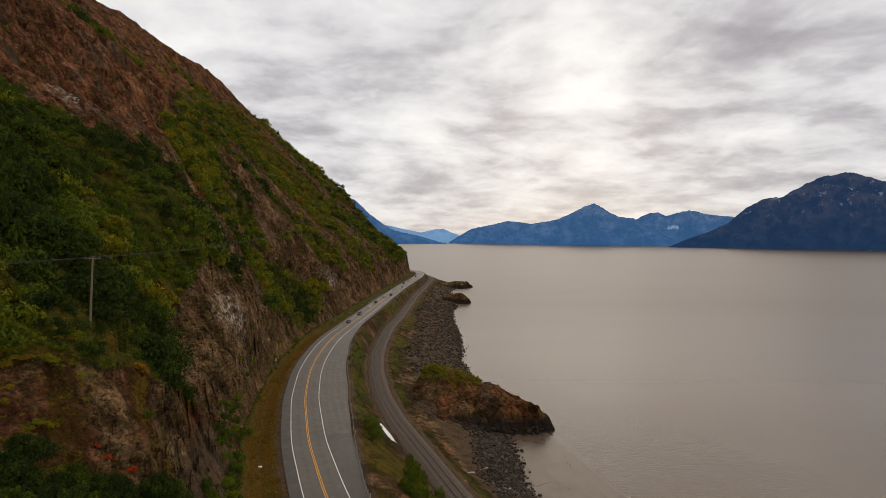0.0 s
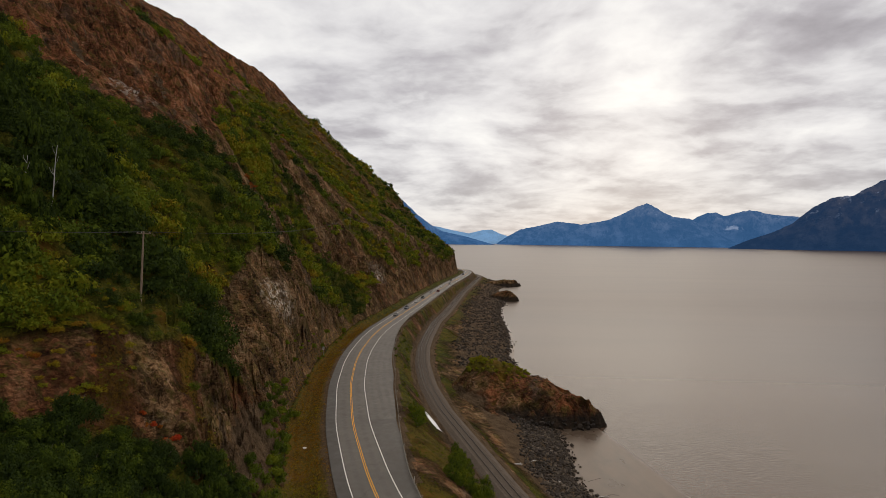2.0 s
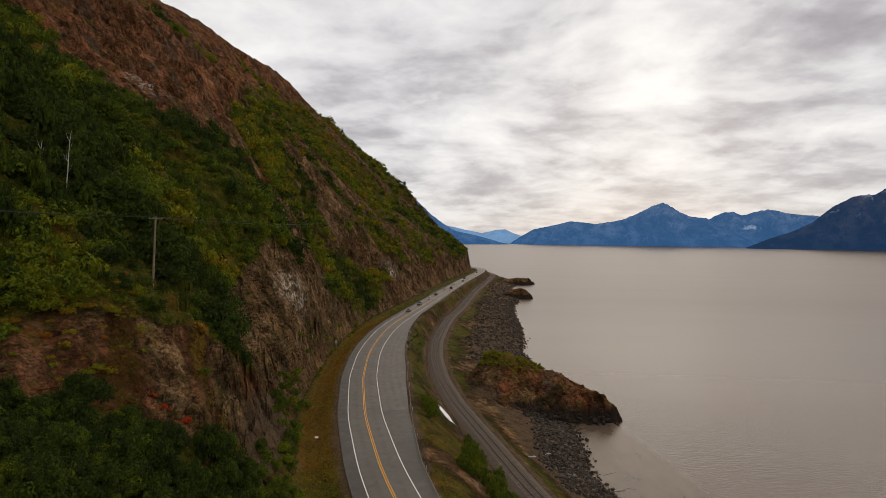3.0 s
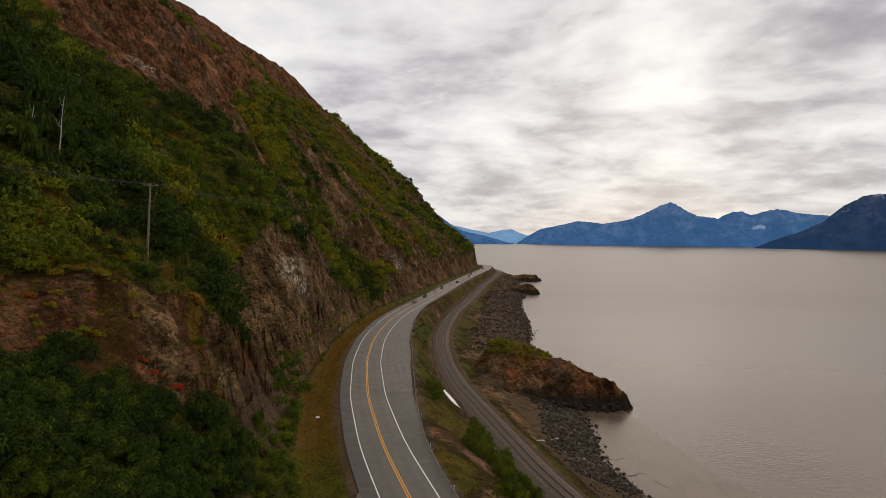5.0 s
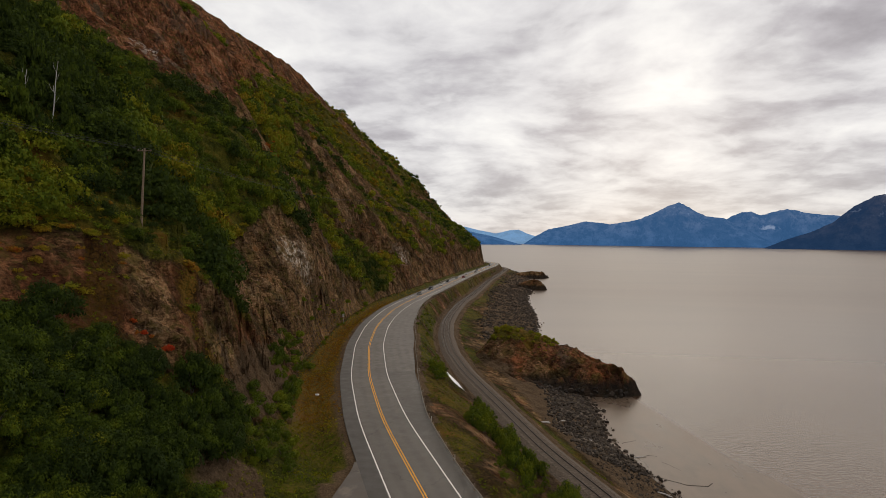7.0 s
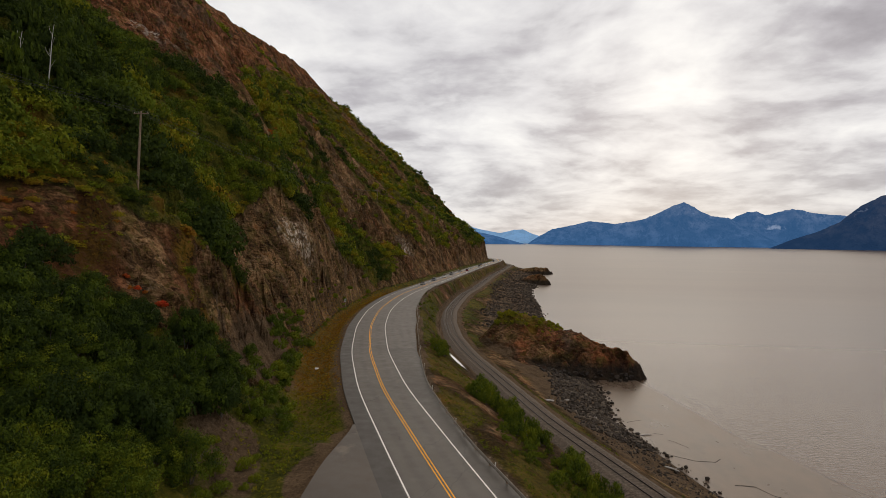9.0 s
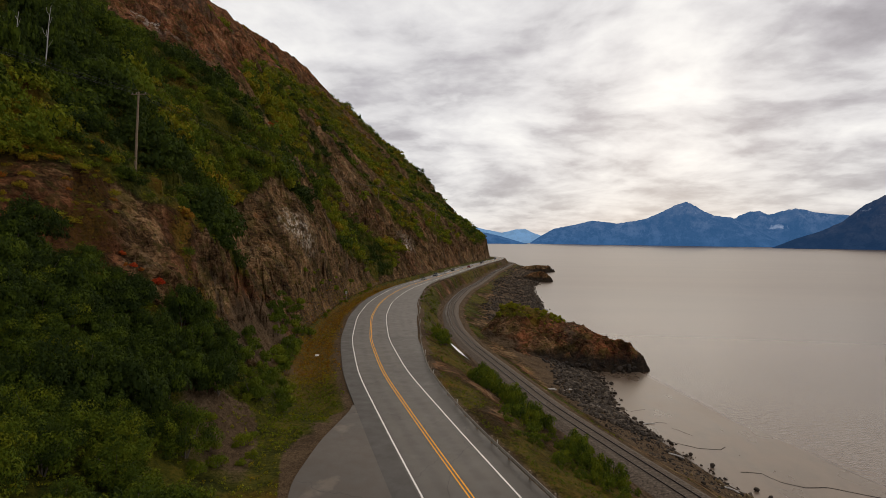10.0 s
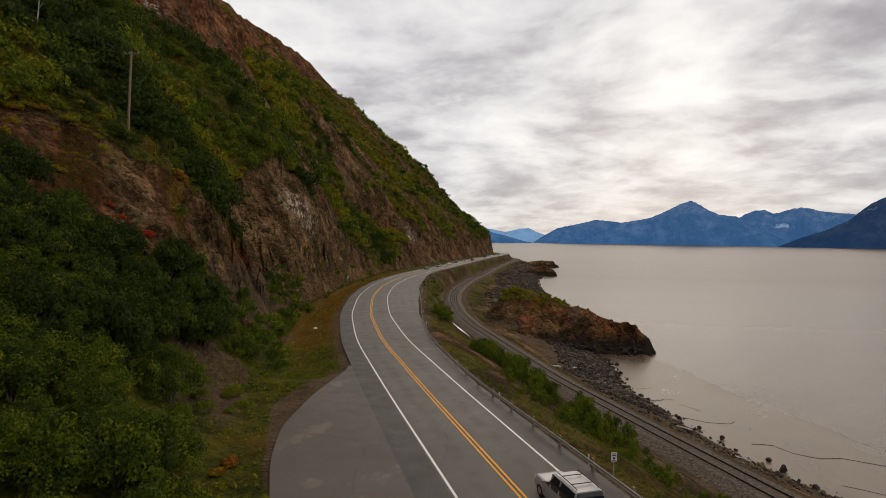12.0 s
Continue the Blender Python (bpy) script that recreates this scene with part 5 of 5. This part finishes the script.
# ---- dead trunks among the trees ----
for bx, by, bz, tx, ty, tz in ((-71.2, 87.5, 56.5, -70.0, 88.5, 70.3), (-73.7, 85.0, 57.5, -72.5, 85.5, 68.2)):
    d = empty("dead_tree", pose(bx, by, bz), "bare bleached dead tree trunk among dark trees", "tree", "dead trunks")
    t = np.linspace(0, 1, 9)[:, None]
    top = np.array([tx - bx, ty - by, tz - bz])
    line = top * t + np.array([0.25, 0, 0]) * np.sin(t * 5)
    part("trunk", tube("trunk", line, 0.13, 0.03, MAT["deadwood"], 6), d)
    for k in range(6):
        p0 = line[4 + k % 4]
        part("branch", tube("branch", [p0, p0 + np.array([(-1) ** k * 0.45, 0.1 * k - 0.3, 0.7]), p0 + np.array([(-1) ** k * 0.7, 0.2 * k - 0.5, 1.5])], 0.03, 0.012, MAT["deadwood"], 5), d)


# ---- stones on the shore ----
def stone_mesh(seed, mat):
    rng = np.random.default_rng(seed)
    bm = bmesh.new()
    size = rng.uniform(0.65, 1.25, 3)
    for _ in range(13):
        d = rng.normal(0, 1, 3)
        bm.verts.new(d / np.linalg.norm(d) * size * 0.5 * rng.uniform(0.82, 1.08))
    hull = bmesh.ops.convex_hull(bm, input=list(bm.verts))
    bmesh.ops.delete(bm, geom=[v for v in hull["geom_interior"] if isinstance(v, bmesh.types.BMVert)], context="VERTS")
    bmesh.ops.triangulate(bm, faces=bm.faces)
    return bm_mesh("stone", bm, mat)


def make_stone_mat(name, stops):
    k = material(name)
    isl = k.add("ShaderNodeNewGeometry").outputs["Random Per Island"]
    own = k.add("ShaderNodeObjectInfo").outputs["Random"]
    n = k.noise(k.pos, 3.0, 6, 0.6)
    f = k.math("FRACT", k.math("ADD", isl, own))
    col = k.mix(0.4, k.ramp(f, stops), k.ramp(n, stops))
    return finish(k, col, 0.85, n, 0.05, 0.6)


MAT["stone"] = make_stone_mat("grey_brown_shore_stone", [(0.15, (0.014, 0.010, 0.007)), (0.5, (0.042, 0.030, 0.020)), (0.8, (0.080, 0.059, 0.040)), (1.0, (0.17, 0.132, 0.095))])
MAT["tanstone"] = make_stone_mat("ochre_shore_stone", [(0.1, (0.09, 0.06, 0.03)), (0.5, (0.19, 0.13, 0.06)), (1.0, (0.27, 0.2, 0.11))])


def shore_stones():
    rng = np.random.default_rng(14)
    def place(n, ya, yb):
        y = ya + (yb - ya) * rng.random(n)
        qr, qs = to_q(XR(y), y), to_q(XS(y), y)
        qs = np.maximum(qs, qr + 7.8)
        q = qs - np.minimum(qs - qr - 5.5, 11 + 17 * (y > 215)) * rng.random(n) ** 1.4 + rng.normal(0.3, 0.9, n)
        x, z, c = ground(q, y)
        return x, y, z, (qs - q)
    protos = [stone_mesh(s, MAT["stone"]) for s in range(8)]
    tans = [stone_mesh(s + 40, MAT["tanstone"]) for s in range(3)]
    armour = empty("stone_revetment", pose(30, 100, 1.0), "loose grey-brown stones along the water's edge below the track", "stones")
    inv = armour.matrix_world.inverted()
    x, y, z, d = place(285, 80, 116)
    for i in range(len(x)):
        s = (0.25 + 0.75 * rng.random() ** 2.2) * (1.15 if d[i] < 3 else 0.85)
        tan = 84 < y[i] < 95 and rng.random() < 0.5
        m = inv @ pose(x[i], y[i], z[i] + 0.12 * s, *rng.uniform(-180, 180, 3)) @ Matrix.Diagonal((s, s, s * 0.75, 1))
        part("stone", (tans if tan else protos)[i % (3 if tan else 8)], armour, "", m)
    for bx, by, s in ((35.5, 91.2, 2.3), (35.2, 94.7, 1.3), (29.9, 106.4, 1.3), (31.9, 102.5, 1.4), (23.2, 119.1, 1.9), (22.2, 122.2, 1.5), (25.5, 114.2, 1.4), (24.8, 149.7, 1.7), (33.5, 88.0, 1.5), (37.2, 87.0, 1.2), (12.0, 318.0, 1.6), (19.5, 300.0, 1.3)):
        z = float(ground(np.array([to_q(bx, by)]), np.array([by]))[1][0])
        b = new("boulder", protos[int(by) % 8])
        s *= 0.8
        b.matrix_world = pose(bx, by, max(z, -0.1) + 0.2 * s, *rng.uniform(-25, 25, 2), rng.uniform(0, 360)) @ Matrix.Diagonal((s, s, s * 0.7, 1))
        tagged(b, "single dark grey boulder on the mud by the shore", "boulder", "boulders on the shore")
    co = [np.array([v.co for v in p.vertices]) for p in protos]
    fa = [np.array([q.vertices for q in p.polygons]) for p in protos]
    vs, fs, n = [], [], 0
    for count, ya, yb, s0, s1 in ((1500, 40, 118, 0.2, 0.55), (6000, 112, 215, 0.35, 1.45), (3800, 215, 470, 0.6, 1.9), (1100, 470, 740, 0.8, 2.4)):
        x, y, z, d = place(count, ya, yb)
        s = rng.uniform(s0, s1, count) * (0.6 + 0.4 * rng.random(count))
        for i in range(count):
            k = i % 8
            turn = np.array(Euler(tuple(rng.uniform(-3.1, 3.1, 3))).to_matrix())
            p = (co[k] * s[i]) @ turn * [1, 1, 0.85] + [x[i], y[i], z[i] + 0.1 * s[i]]
            vs.append(p), fs.append(fa[k] + n)
            n += len(p)
    tagged(new("shore_stones", mesh_arrays("shore_stones", np.concatenate(vs), np.concatenate(fs), MAT["stone"])), "countless grey-brown stones on the foreshore", "stones", kind="stuff")


shore_stones()


# ---- vehicles ----
MAT["glass"] = plain("dark_car_glass", (0.012, 0.014, 0.017), 0.28, 0, 0.1)
MAT["tyre"] = plain("tyre_rubber", (0.018, 0.018, 0.018), 0.85, 0, 0.2)
MAT["rim"] = plain("alloy_rim", (0.35, 0.35, 0.36), 0.35, 0.8, 0.1)
MAT["lamp_red"] = plain("red_tail_lamp", (0.32, 0.012, 0.01), 0.25, 0, 0.1)
MAT["lamp_clear"] = plain("clear_head_lamp", (0.75, 0.75, 0.72), 0.15, 0, 0.05)


def paint(name, color):
    k = material(name)
    n = k.noise(k.pos, 1.5, 4)
    finish(k, k.mix(k.grey(n, 0.4, 0.65, 0.0, 0.25), color + (1,), tuple(c * 0.6 + 0.02 for c in color) + (1,)), 0.3, None, 0, 0, 0.25, 0.5)
    k.plug(k.bsdf, "Coat Weight", 0.5)
    return k.mat


def loft(name, sections, mat, close=True):
    """A body from cross-sections along its length: rows of (y, half width low, half width high, z low, z high)."""
    rows = []
    for y, wl, wh, zl, zh in sections:
        m = (zl + zh) / 2
        rows.append([(-wl, y, zl), (-wl * 1.02, y, m), (-wh, y, zh - 0.06), (-wh * 0.88, y, zh), (wh * 0.88, y, zh), (wh, y, zh - 0.06), (wl * 1.02, y, m), (wl, y, zl)])
    v = np.array(rows).reshape(-1, 3)
    n = len(rows[0])
    f = [(i * n + j, i * n + (j + 1) % n, (i + 1) * n + (j + 1) % n, (i + 1) * n + j) for i in range(len(rows) - 1) for j in range(n)]
    bm = bmesh.new()
    vs = [bm.verts.new(p) for p in v]
    for q in f:
        bm.faces.new([vs[i] for i in q])
    bm.faces.new(vs[:n][::-1])
    bm.faces.new(vs[-n:])
    bmesh.ops.recalc_face_normals(bm, faces=bm.faces)
    return bm_mesh(name, bm, mat, False)


def wheel_mesh(name, r, w, mat):
    bm = bmesh.new()
    bmesh.ops.create_cone(bm, cap_ends=True, segments=18, radius1=r, radius2=r, depth=w)
    bmesh.ops.rotate(bm, matrix=Matrix.Rotation(radians(90), 3, "Y"), verts=bm.verts)
    bmesh.ops.bevel(bm, geom=[e for e in bm.edges if len(e.link_faces) == 2 and e.calc_face_angle() > 1], offset=w * 0.15, segments=1, affect="EDGES")
    return bm_mesh(name, bm, mat, False)


TYRE, RIM = wheel_mesh("tyre", 0.36, 0.24, MAT["tyre"]), wheel_mesh("rim", 0.22, 0.25, MAT["rim"])


def vehicle(m, kind, mat, label, group=""):
    """A car that faces along its own +y, with its base on the ground."""
    car = empty("car", m, label, "car", group)
    if kind == "suv":
        L, W, hood, back = 4.9, 0.97, 1.05, 1.15
        cab = [(-2.25, 0.88, 0.70, 1.02, 1.70), (-2.05, 0.90, 0.74, 1.02, 1.82), (-0.6, 0.92, 0.76, 1.02, 1.85), (0.35, 0.92, 0.74, 1.02, 1.80), (1.15, 0.88, 0.62, 1.02, 1.10)]
    elif kind == "pickup":
        L, W, hood, back = 5.4, 0.97, 1.08, 1.05
        cab = [(-0.75, 0.90, 0.72, 1.0, 1.05), (-0.6, 0.90, 0.72, 1.0, 1.78), (0.3, 0.92, 0.74, 1.0, 1.84), (0.75, 0.92, 0.72, 1.0, 1.78), (1.45, 0.88, 0.62, 1.0, 1.10)]
    else:
        L, W, hood, back = 4.6, 0.9, 0.88, 0.95
        cab = [(-1.9, 0.80, 0.60, 0.86, 0.98), (-1.2, 0.84, 0.64, 0.86, 1.38), (-0.2, 0.86, 0.66, 0.86, 1.45), (0.4, 0.86, 0.64, 0.86, 1.40), (1.2, 0.82, 0.58, 0.86, 0.94)]
    e = L / 2
    part("body", loft("body", [(-e, W * 0.88, W * 0.86, 0.5, back - 0.1), (-e + 0.12, W * 0.97, W * 0.93, 0.38, back), (-0.9, W, W * 0.94, 0.32, back + 0.02), (1.0, W, W * 0.94, 0.32, hood + 0.03), (e - 0.35, W * 0.97, W * 0.88, 0.36, hood - 0.03), (e, W * 0.85, W * 0.80, 0.45, hood - 0.14)], mat), car)
    part("window", loft("window", [(y, wl * 1.004, wh * 1.006, zl, zh - 0.07) for y, wl, wh, zl, zh in cab], MAT["glass"]), car, "dark tinted glazing")
    part("roof", loft("roof", [(y, wh * 1.0, wh * 0.98, zh - 0.1, zh) for y, wl, wh, zl, zh in cab[1:-1]], mat), car)
    for y, wl, wh, zl, zh in cab[1:-1]:
        for s in (-1, 1):
            pts = [(s * wl * 1.005, y, zl), (s * wh * 1.005, y, zh - 0.05)]
            part("pillar", tube("pillar", pts, 0.075, 0.065, mat, 6), car)
    if kind == "suv":
        for s in (-1, 1):
            part("roof_rail", tube("roof_rail", [(s * 0.6, -1.9, 1.86), (s * 0.62, -1.8, 1.93), (s * 0.62, 0.1, 1.94), (s * 0.6, 0.2, 1.87)], 0.022, 0.022, MAT["dark"], 5), car, "dark roof rail")
        for y in (-1.35, -0.35):
            part("crossbar", box_mesh("crossbar", 1.25, 0.06, 0.03, MAT["dark"], 0.006), car, "", pose(0, y, 1.93))
    for s in (-1, 1):
        for y in (-L * 0.29, L * 0.31):
            tyre = part("wheel", TYRE, car, "black tyre", pose(s * (W - 0.1), y, 0.36))
            part("rim", RIM, tyre, "alloy rim", pose(s * 0.012, 0, 0))
        part("headlight", box_mesh("headlight", 0.34, 0.1, 0.16, MAT["lamp_clear"], 0.03), car, "clear headlight", pose(s * (W - 0.28), e - 0.06, hood - 0.26))
        part("tail_light", box_mesh("tail_light", 0.16, 0.08, 0.34, MAT["lamp_red"], 0.02), car, "red tail light", pose(s * (W - 0.17), -e + 0.02, back - 0.2))
        part("mirror", box_mesh("mirror", 0.2, 0.12, 0.16, mat, 0.03), car, "", pose(s * (W + 0.08), 0.95, hood + 0.08))
    part("bumper", box_mesh("bumper", W * 1.7, 0.14, 0.22, mat, 0.05), car, "", pose(0, e - 0.02, 0.5))
    part("bumper", box_mesh("bumper", W * 1.7, 0.14, 0.22, mat, 0.05), car, "", pose(0, -e + 0.02, 0.52))
    return car


SILVER, WHITE, BLACK, RED, BLUE = paint("silver_car_paint", (0.33, 0.325, 0.325)), paint("white_car_paint", (0.62, 0.62, 0.60)), paint("black_car_paint", (0.02, 0.02, 0.022)), paint("red_car_paint", (0.22, 0.02, 0.02)), paint("dark_blue_car_paint", (0.03, 0.04, 0.07))
x, y, a = along(1.9, 45.7)
vehicle(pose(x, y, ROAD_Z + 0.005, 0, 0, a), "suv", SILVER, "silver sport utility car with roof bars on the road")
TRAFFIC = [(284, 1, "sedan", BLACK, "black"), (313, 1, "suv", BLUE, "dark blue"), (345, 1, "sedan", WHITE, "white"), (371, 1, "pickup", BLACK, "black"), (408, 1, "sedan", SILVER, "silver"), (420, -1, "suv", RED, "dark red"), (460, 1, "sedan", WHITE, "white"), (492, -1, "pickup", SILVER, "silver"), (530, 1, "suv", BLACK, "black"), (562, 1, "sedan", WHITE, "white"), (630, 1, "suv", BLUE, "dark blue")]
for y, side, kind, mat, tone in TRAFFIC:
    # oncoming cars keep to the hill side, leaving ones to the sea side
    x, yy, a = along(-1.9 if side > 0 else 1.9, y)
    vehicle(pose(x, yy, ROAD_Z + 0.005, 0, 0, a + (180 if side > 0 else 0)), kind, mat, tone + " " + {"sedan": "saloon car", "suv": "sport utility car", "pickup": "pickup truck"}[kind] + " on the highway", "line of traffic")


# ---- odds and ends ----
def crumpled_sheet():
    """A white sheet lying on the bank by the track."""
    U, V = np.meshgrid(np.linspace(0, 1, 24), np.linspace(-1, 1, 10))
    cx, cy = -13.9 + 4.3 * U, 144.8 - 11.0 * U
    w = 1.0 * np.interp(U, [0, 0.15, 0.5, 0.75, 0.9, 1], [0.5, 0.9, 1.0, 0.9, 0.6, 0.9]) + 0.15 * fbm(U * 9, V, 1.5, 3, 5)
    x, y = cx + 0.93 * V * w, cy + 0.36 * V * w
    _, z, _ = ground(to_q(x, y), y)
    z = z + 0.12 + 0.22 * (1 - V * V) + 0.1 * fbm(x, y, 0.8, 3, 9) - 0.1 * (np.abs(V) > 0.95)
    ob = new("plastic_sheet", mesh_arrays("plastic_sheet", np.stack([x, y, z], -1).reshape(-1, 3), grid_faces(10, 24), MAT["sheet"], True))
    tagged(ob, "crumpled white plastic sheet lying beside the railway", "plastic sheet")


crumpled_sheet()


def log(x, y, turn, length, r):
    z = float(ground(np.array([to_q(x, y)]), np.array([float(y)]))[1][0])
    d = empty("driftwood_log", pose(x, y, z + r * 0.8, 0, 0, turn), "bleached driftwood log lying on the shore", "log", "driftwood")
    t = np.linspace(-0.5, 0.5, 7)
    part("log", tube("log", [(length * v, 0.08 * math.sin(9 * v), 0.05 * math.cos(7 * v)) for v in t], r, r * 0.7, MAT["deadwood"], 7), d)
    part("stub", tube("stub", [(length * 0.3, 0, 0), (length * 0.36, 0.3, 0.25)], r * 0.4, r * 0.2, MAT["deadwood"], 5), d)


for args in ((8.7, 125.5, 8, 2.2, 0.22), (17.1, 121.0, 60, 3.0, 0.15), (26.5, 104.0, -35, 3.5, 0.16), (30.8, 92.5, -48, 3.0, 0.15), (12.5, 131, 40, 2.6, 0.14), (27.0, 121.5, 15, 2.4, 0.1)):
    log(*args)


def channel(name, pts, w):
    """A narrow run-off channel in the mud, a dark wet groove with raised lips."""
    p = np.array(pts, float)
    t = np.linspace(0, len(p) - 1, 60)
    x, y = np.interp(t, range(len(p)), p[:, 0]), np.interp(t, range(len(p)), p[:, 1])
    x, y = x + 0.35 * fbm(t * 3, t * 0, 4, 3, 3), y + 0.35 * fbm(t * 3, t * 0 + 9, 4, 3, 5)
    rows = []
    for o, dz in ((-0.75, 0.008), (-0.25, 0.03), (0, 0.02), (0.25, 0.024), (0.75, 0.008)):
        yy = y + o * w
        _, z, _ = ground(to_q(x, yy), yy)
        rows.append(np.stack([x, yy, np.maximum(z, 0.005) + dz], -1))
    v = np.stack(rows, 1).reshape(-1, 3)
    tagged(new(name, mesh_arrays(name, v, grid_faces(60, 5), MAT["wetmud"], True)), "dark wet run-off channel in the tidal mud", "mud channel", kind="structure")


MAT["wetmud"] = plain("dark_wet_mud", (0.030, 0.022, 0.017), 0.85, 0, 0.3, 2.0, 0.02)
channel("mud_channel", [(26.2, 113.3), (28.5, 112.6), (32.2, 110.2), (35.8, 110.2), (37.2, 111.4)], 0.2)
channel("mud_channel", [(35.7, 101.2), (38.8, 101.3), (39.9, 98.6), (42.6, 97.2), (46.0, 97.6), (50.4, 96.1), (58, 94)], 0.22)
channel("mud_channel", [(25.2, 128.6), (26.7, 129.8), (28.3, 130.9)], 0.13)
channel("mud_channel", [(27.8, 121.7), (29.4, 123.1), (30.5, 122.6)], 0.13)
channel("mud_channel", [(30.9, 119.8), (32.1, 118.7), (33.3, 116.3)], 0.11)
channel("mud_channel", [(41.0, 88.5), (45.0, 86.5), (50.0, 86.0), (55.0, 87.5)], 0.14)


def litter(x, y):
    """A crumpled white scrap on the verge."""
    bm = bmesh.new()
    bmesh.ops.create_icosphere(bm, subdivisions=2, radius=0.42)
    rng = random.Random(8)
    for v in bm.verts:
        v.co = Vector((v.co.x * rng.uniform(0.8, 1.3), v.co.y * rng.uniform(0.7, 1.1), v.co.z * rng.uniform(0.3, 0.6)))
    ob = new("litter", bm_mesh("litter", bm, MAT["sheet"]))
    ob.matrix_world = pose(x, y, float(ground(np.array([to_q(x, y)]), np.array([y]))[1][0]) + 0.12)
    tagged(ob, "crumpled white scrap lying on the grassy verge", "litter")


litter(-34.5, 107.8)


# rusty rocks on the bank behind the guardrail
MAT["rustrock"] = make_stone_mat("rusty_bank_rock", [(0.1, (0.05, 0.026, 0.014)), (0.5, (0.11, 0.062, 0.036)), (1.0, (0.24, 0.18, 0.13))])
rng = random.Random(31)
for i in range(26):
    y = rng.uniform(47, 62)
    q = to_q(float(XR(y)), y) - rng.uniform(9.5, 13.5)
    x, z, c = ground(np.array([q]), np.array([y]))
    s = rng.uniform(0.25, 0.75)
    rock = new("rock", stone_mesh(200 + i % 5, MAT["rustrock"]))
    rock.matrix_world = pose(float(x[0]), y, float(z[0]) + 0.1 * s, rng.uniform(-30, 30), rng.uniform(-30, 30), rng.uniform(0, 360)) @ Matrix.Diagonal((s, s * 1.3, s * 0.7, 1))
    tagged(rock, "rusty brown rock lying in dry grass on the bank", "rock", "rocks on the bank")


MAT["darkstone"] = make_stone_mat("dark_wet_rock", [(0.1, (0.012, 0.009, 0.007)), (0.6, (0.030, 0.022, 0.016)), (1.0, (0.060, 0.043, 0.030))])
# fallen blocks lying against the foot of the rock point
px, py, pz, pu, pv, point = POINT
inv = point.matrix_world.inverted()
for i in range(34):
    k = int(px.shape[1] * rng.uniform(0.5, 0.95))
    r = int(px.shape[0] * rng.uniform(0.01, 0.06))
    s = rng.uniform(0.7, 1.8)
    m = pose(float(px[r, k]), float(py[r, k]) - rng.uniform(0, 1.5), max(float(pz[r, k]), 0.0) + 0.15 * s, rng.uniform(-40, 40), rng.uniform(-40, 40), rng.uniform(0, 360)) @ Matrix.Diagonal((s, s * 1.2, s * 0.8, 1))
    part("boulder", stone_mesh(300 + i % 6, MAT["darkstone"]), point, "dark fallen block", inv @ m)
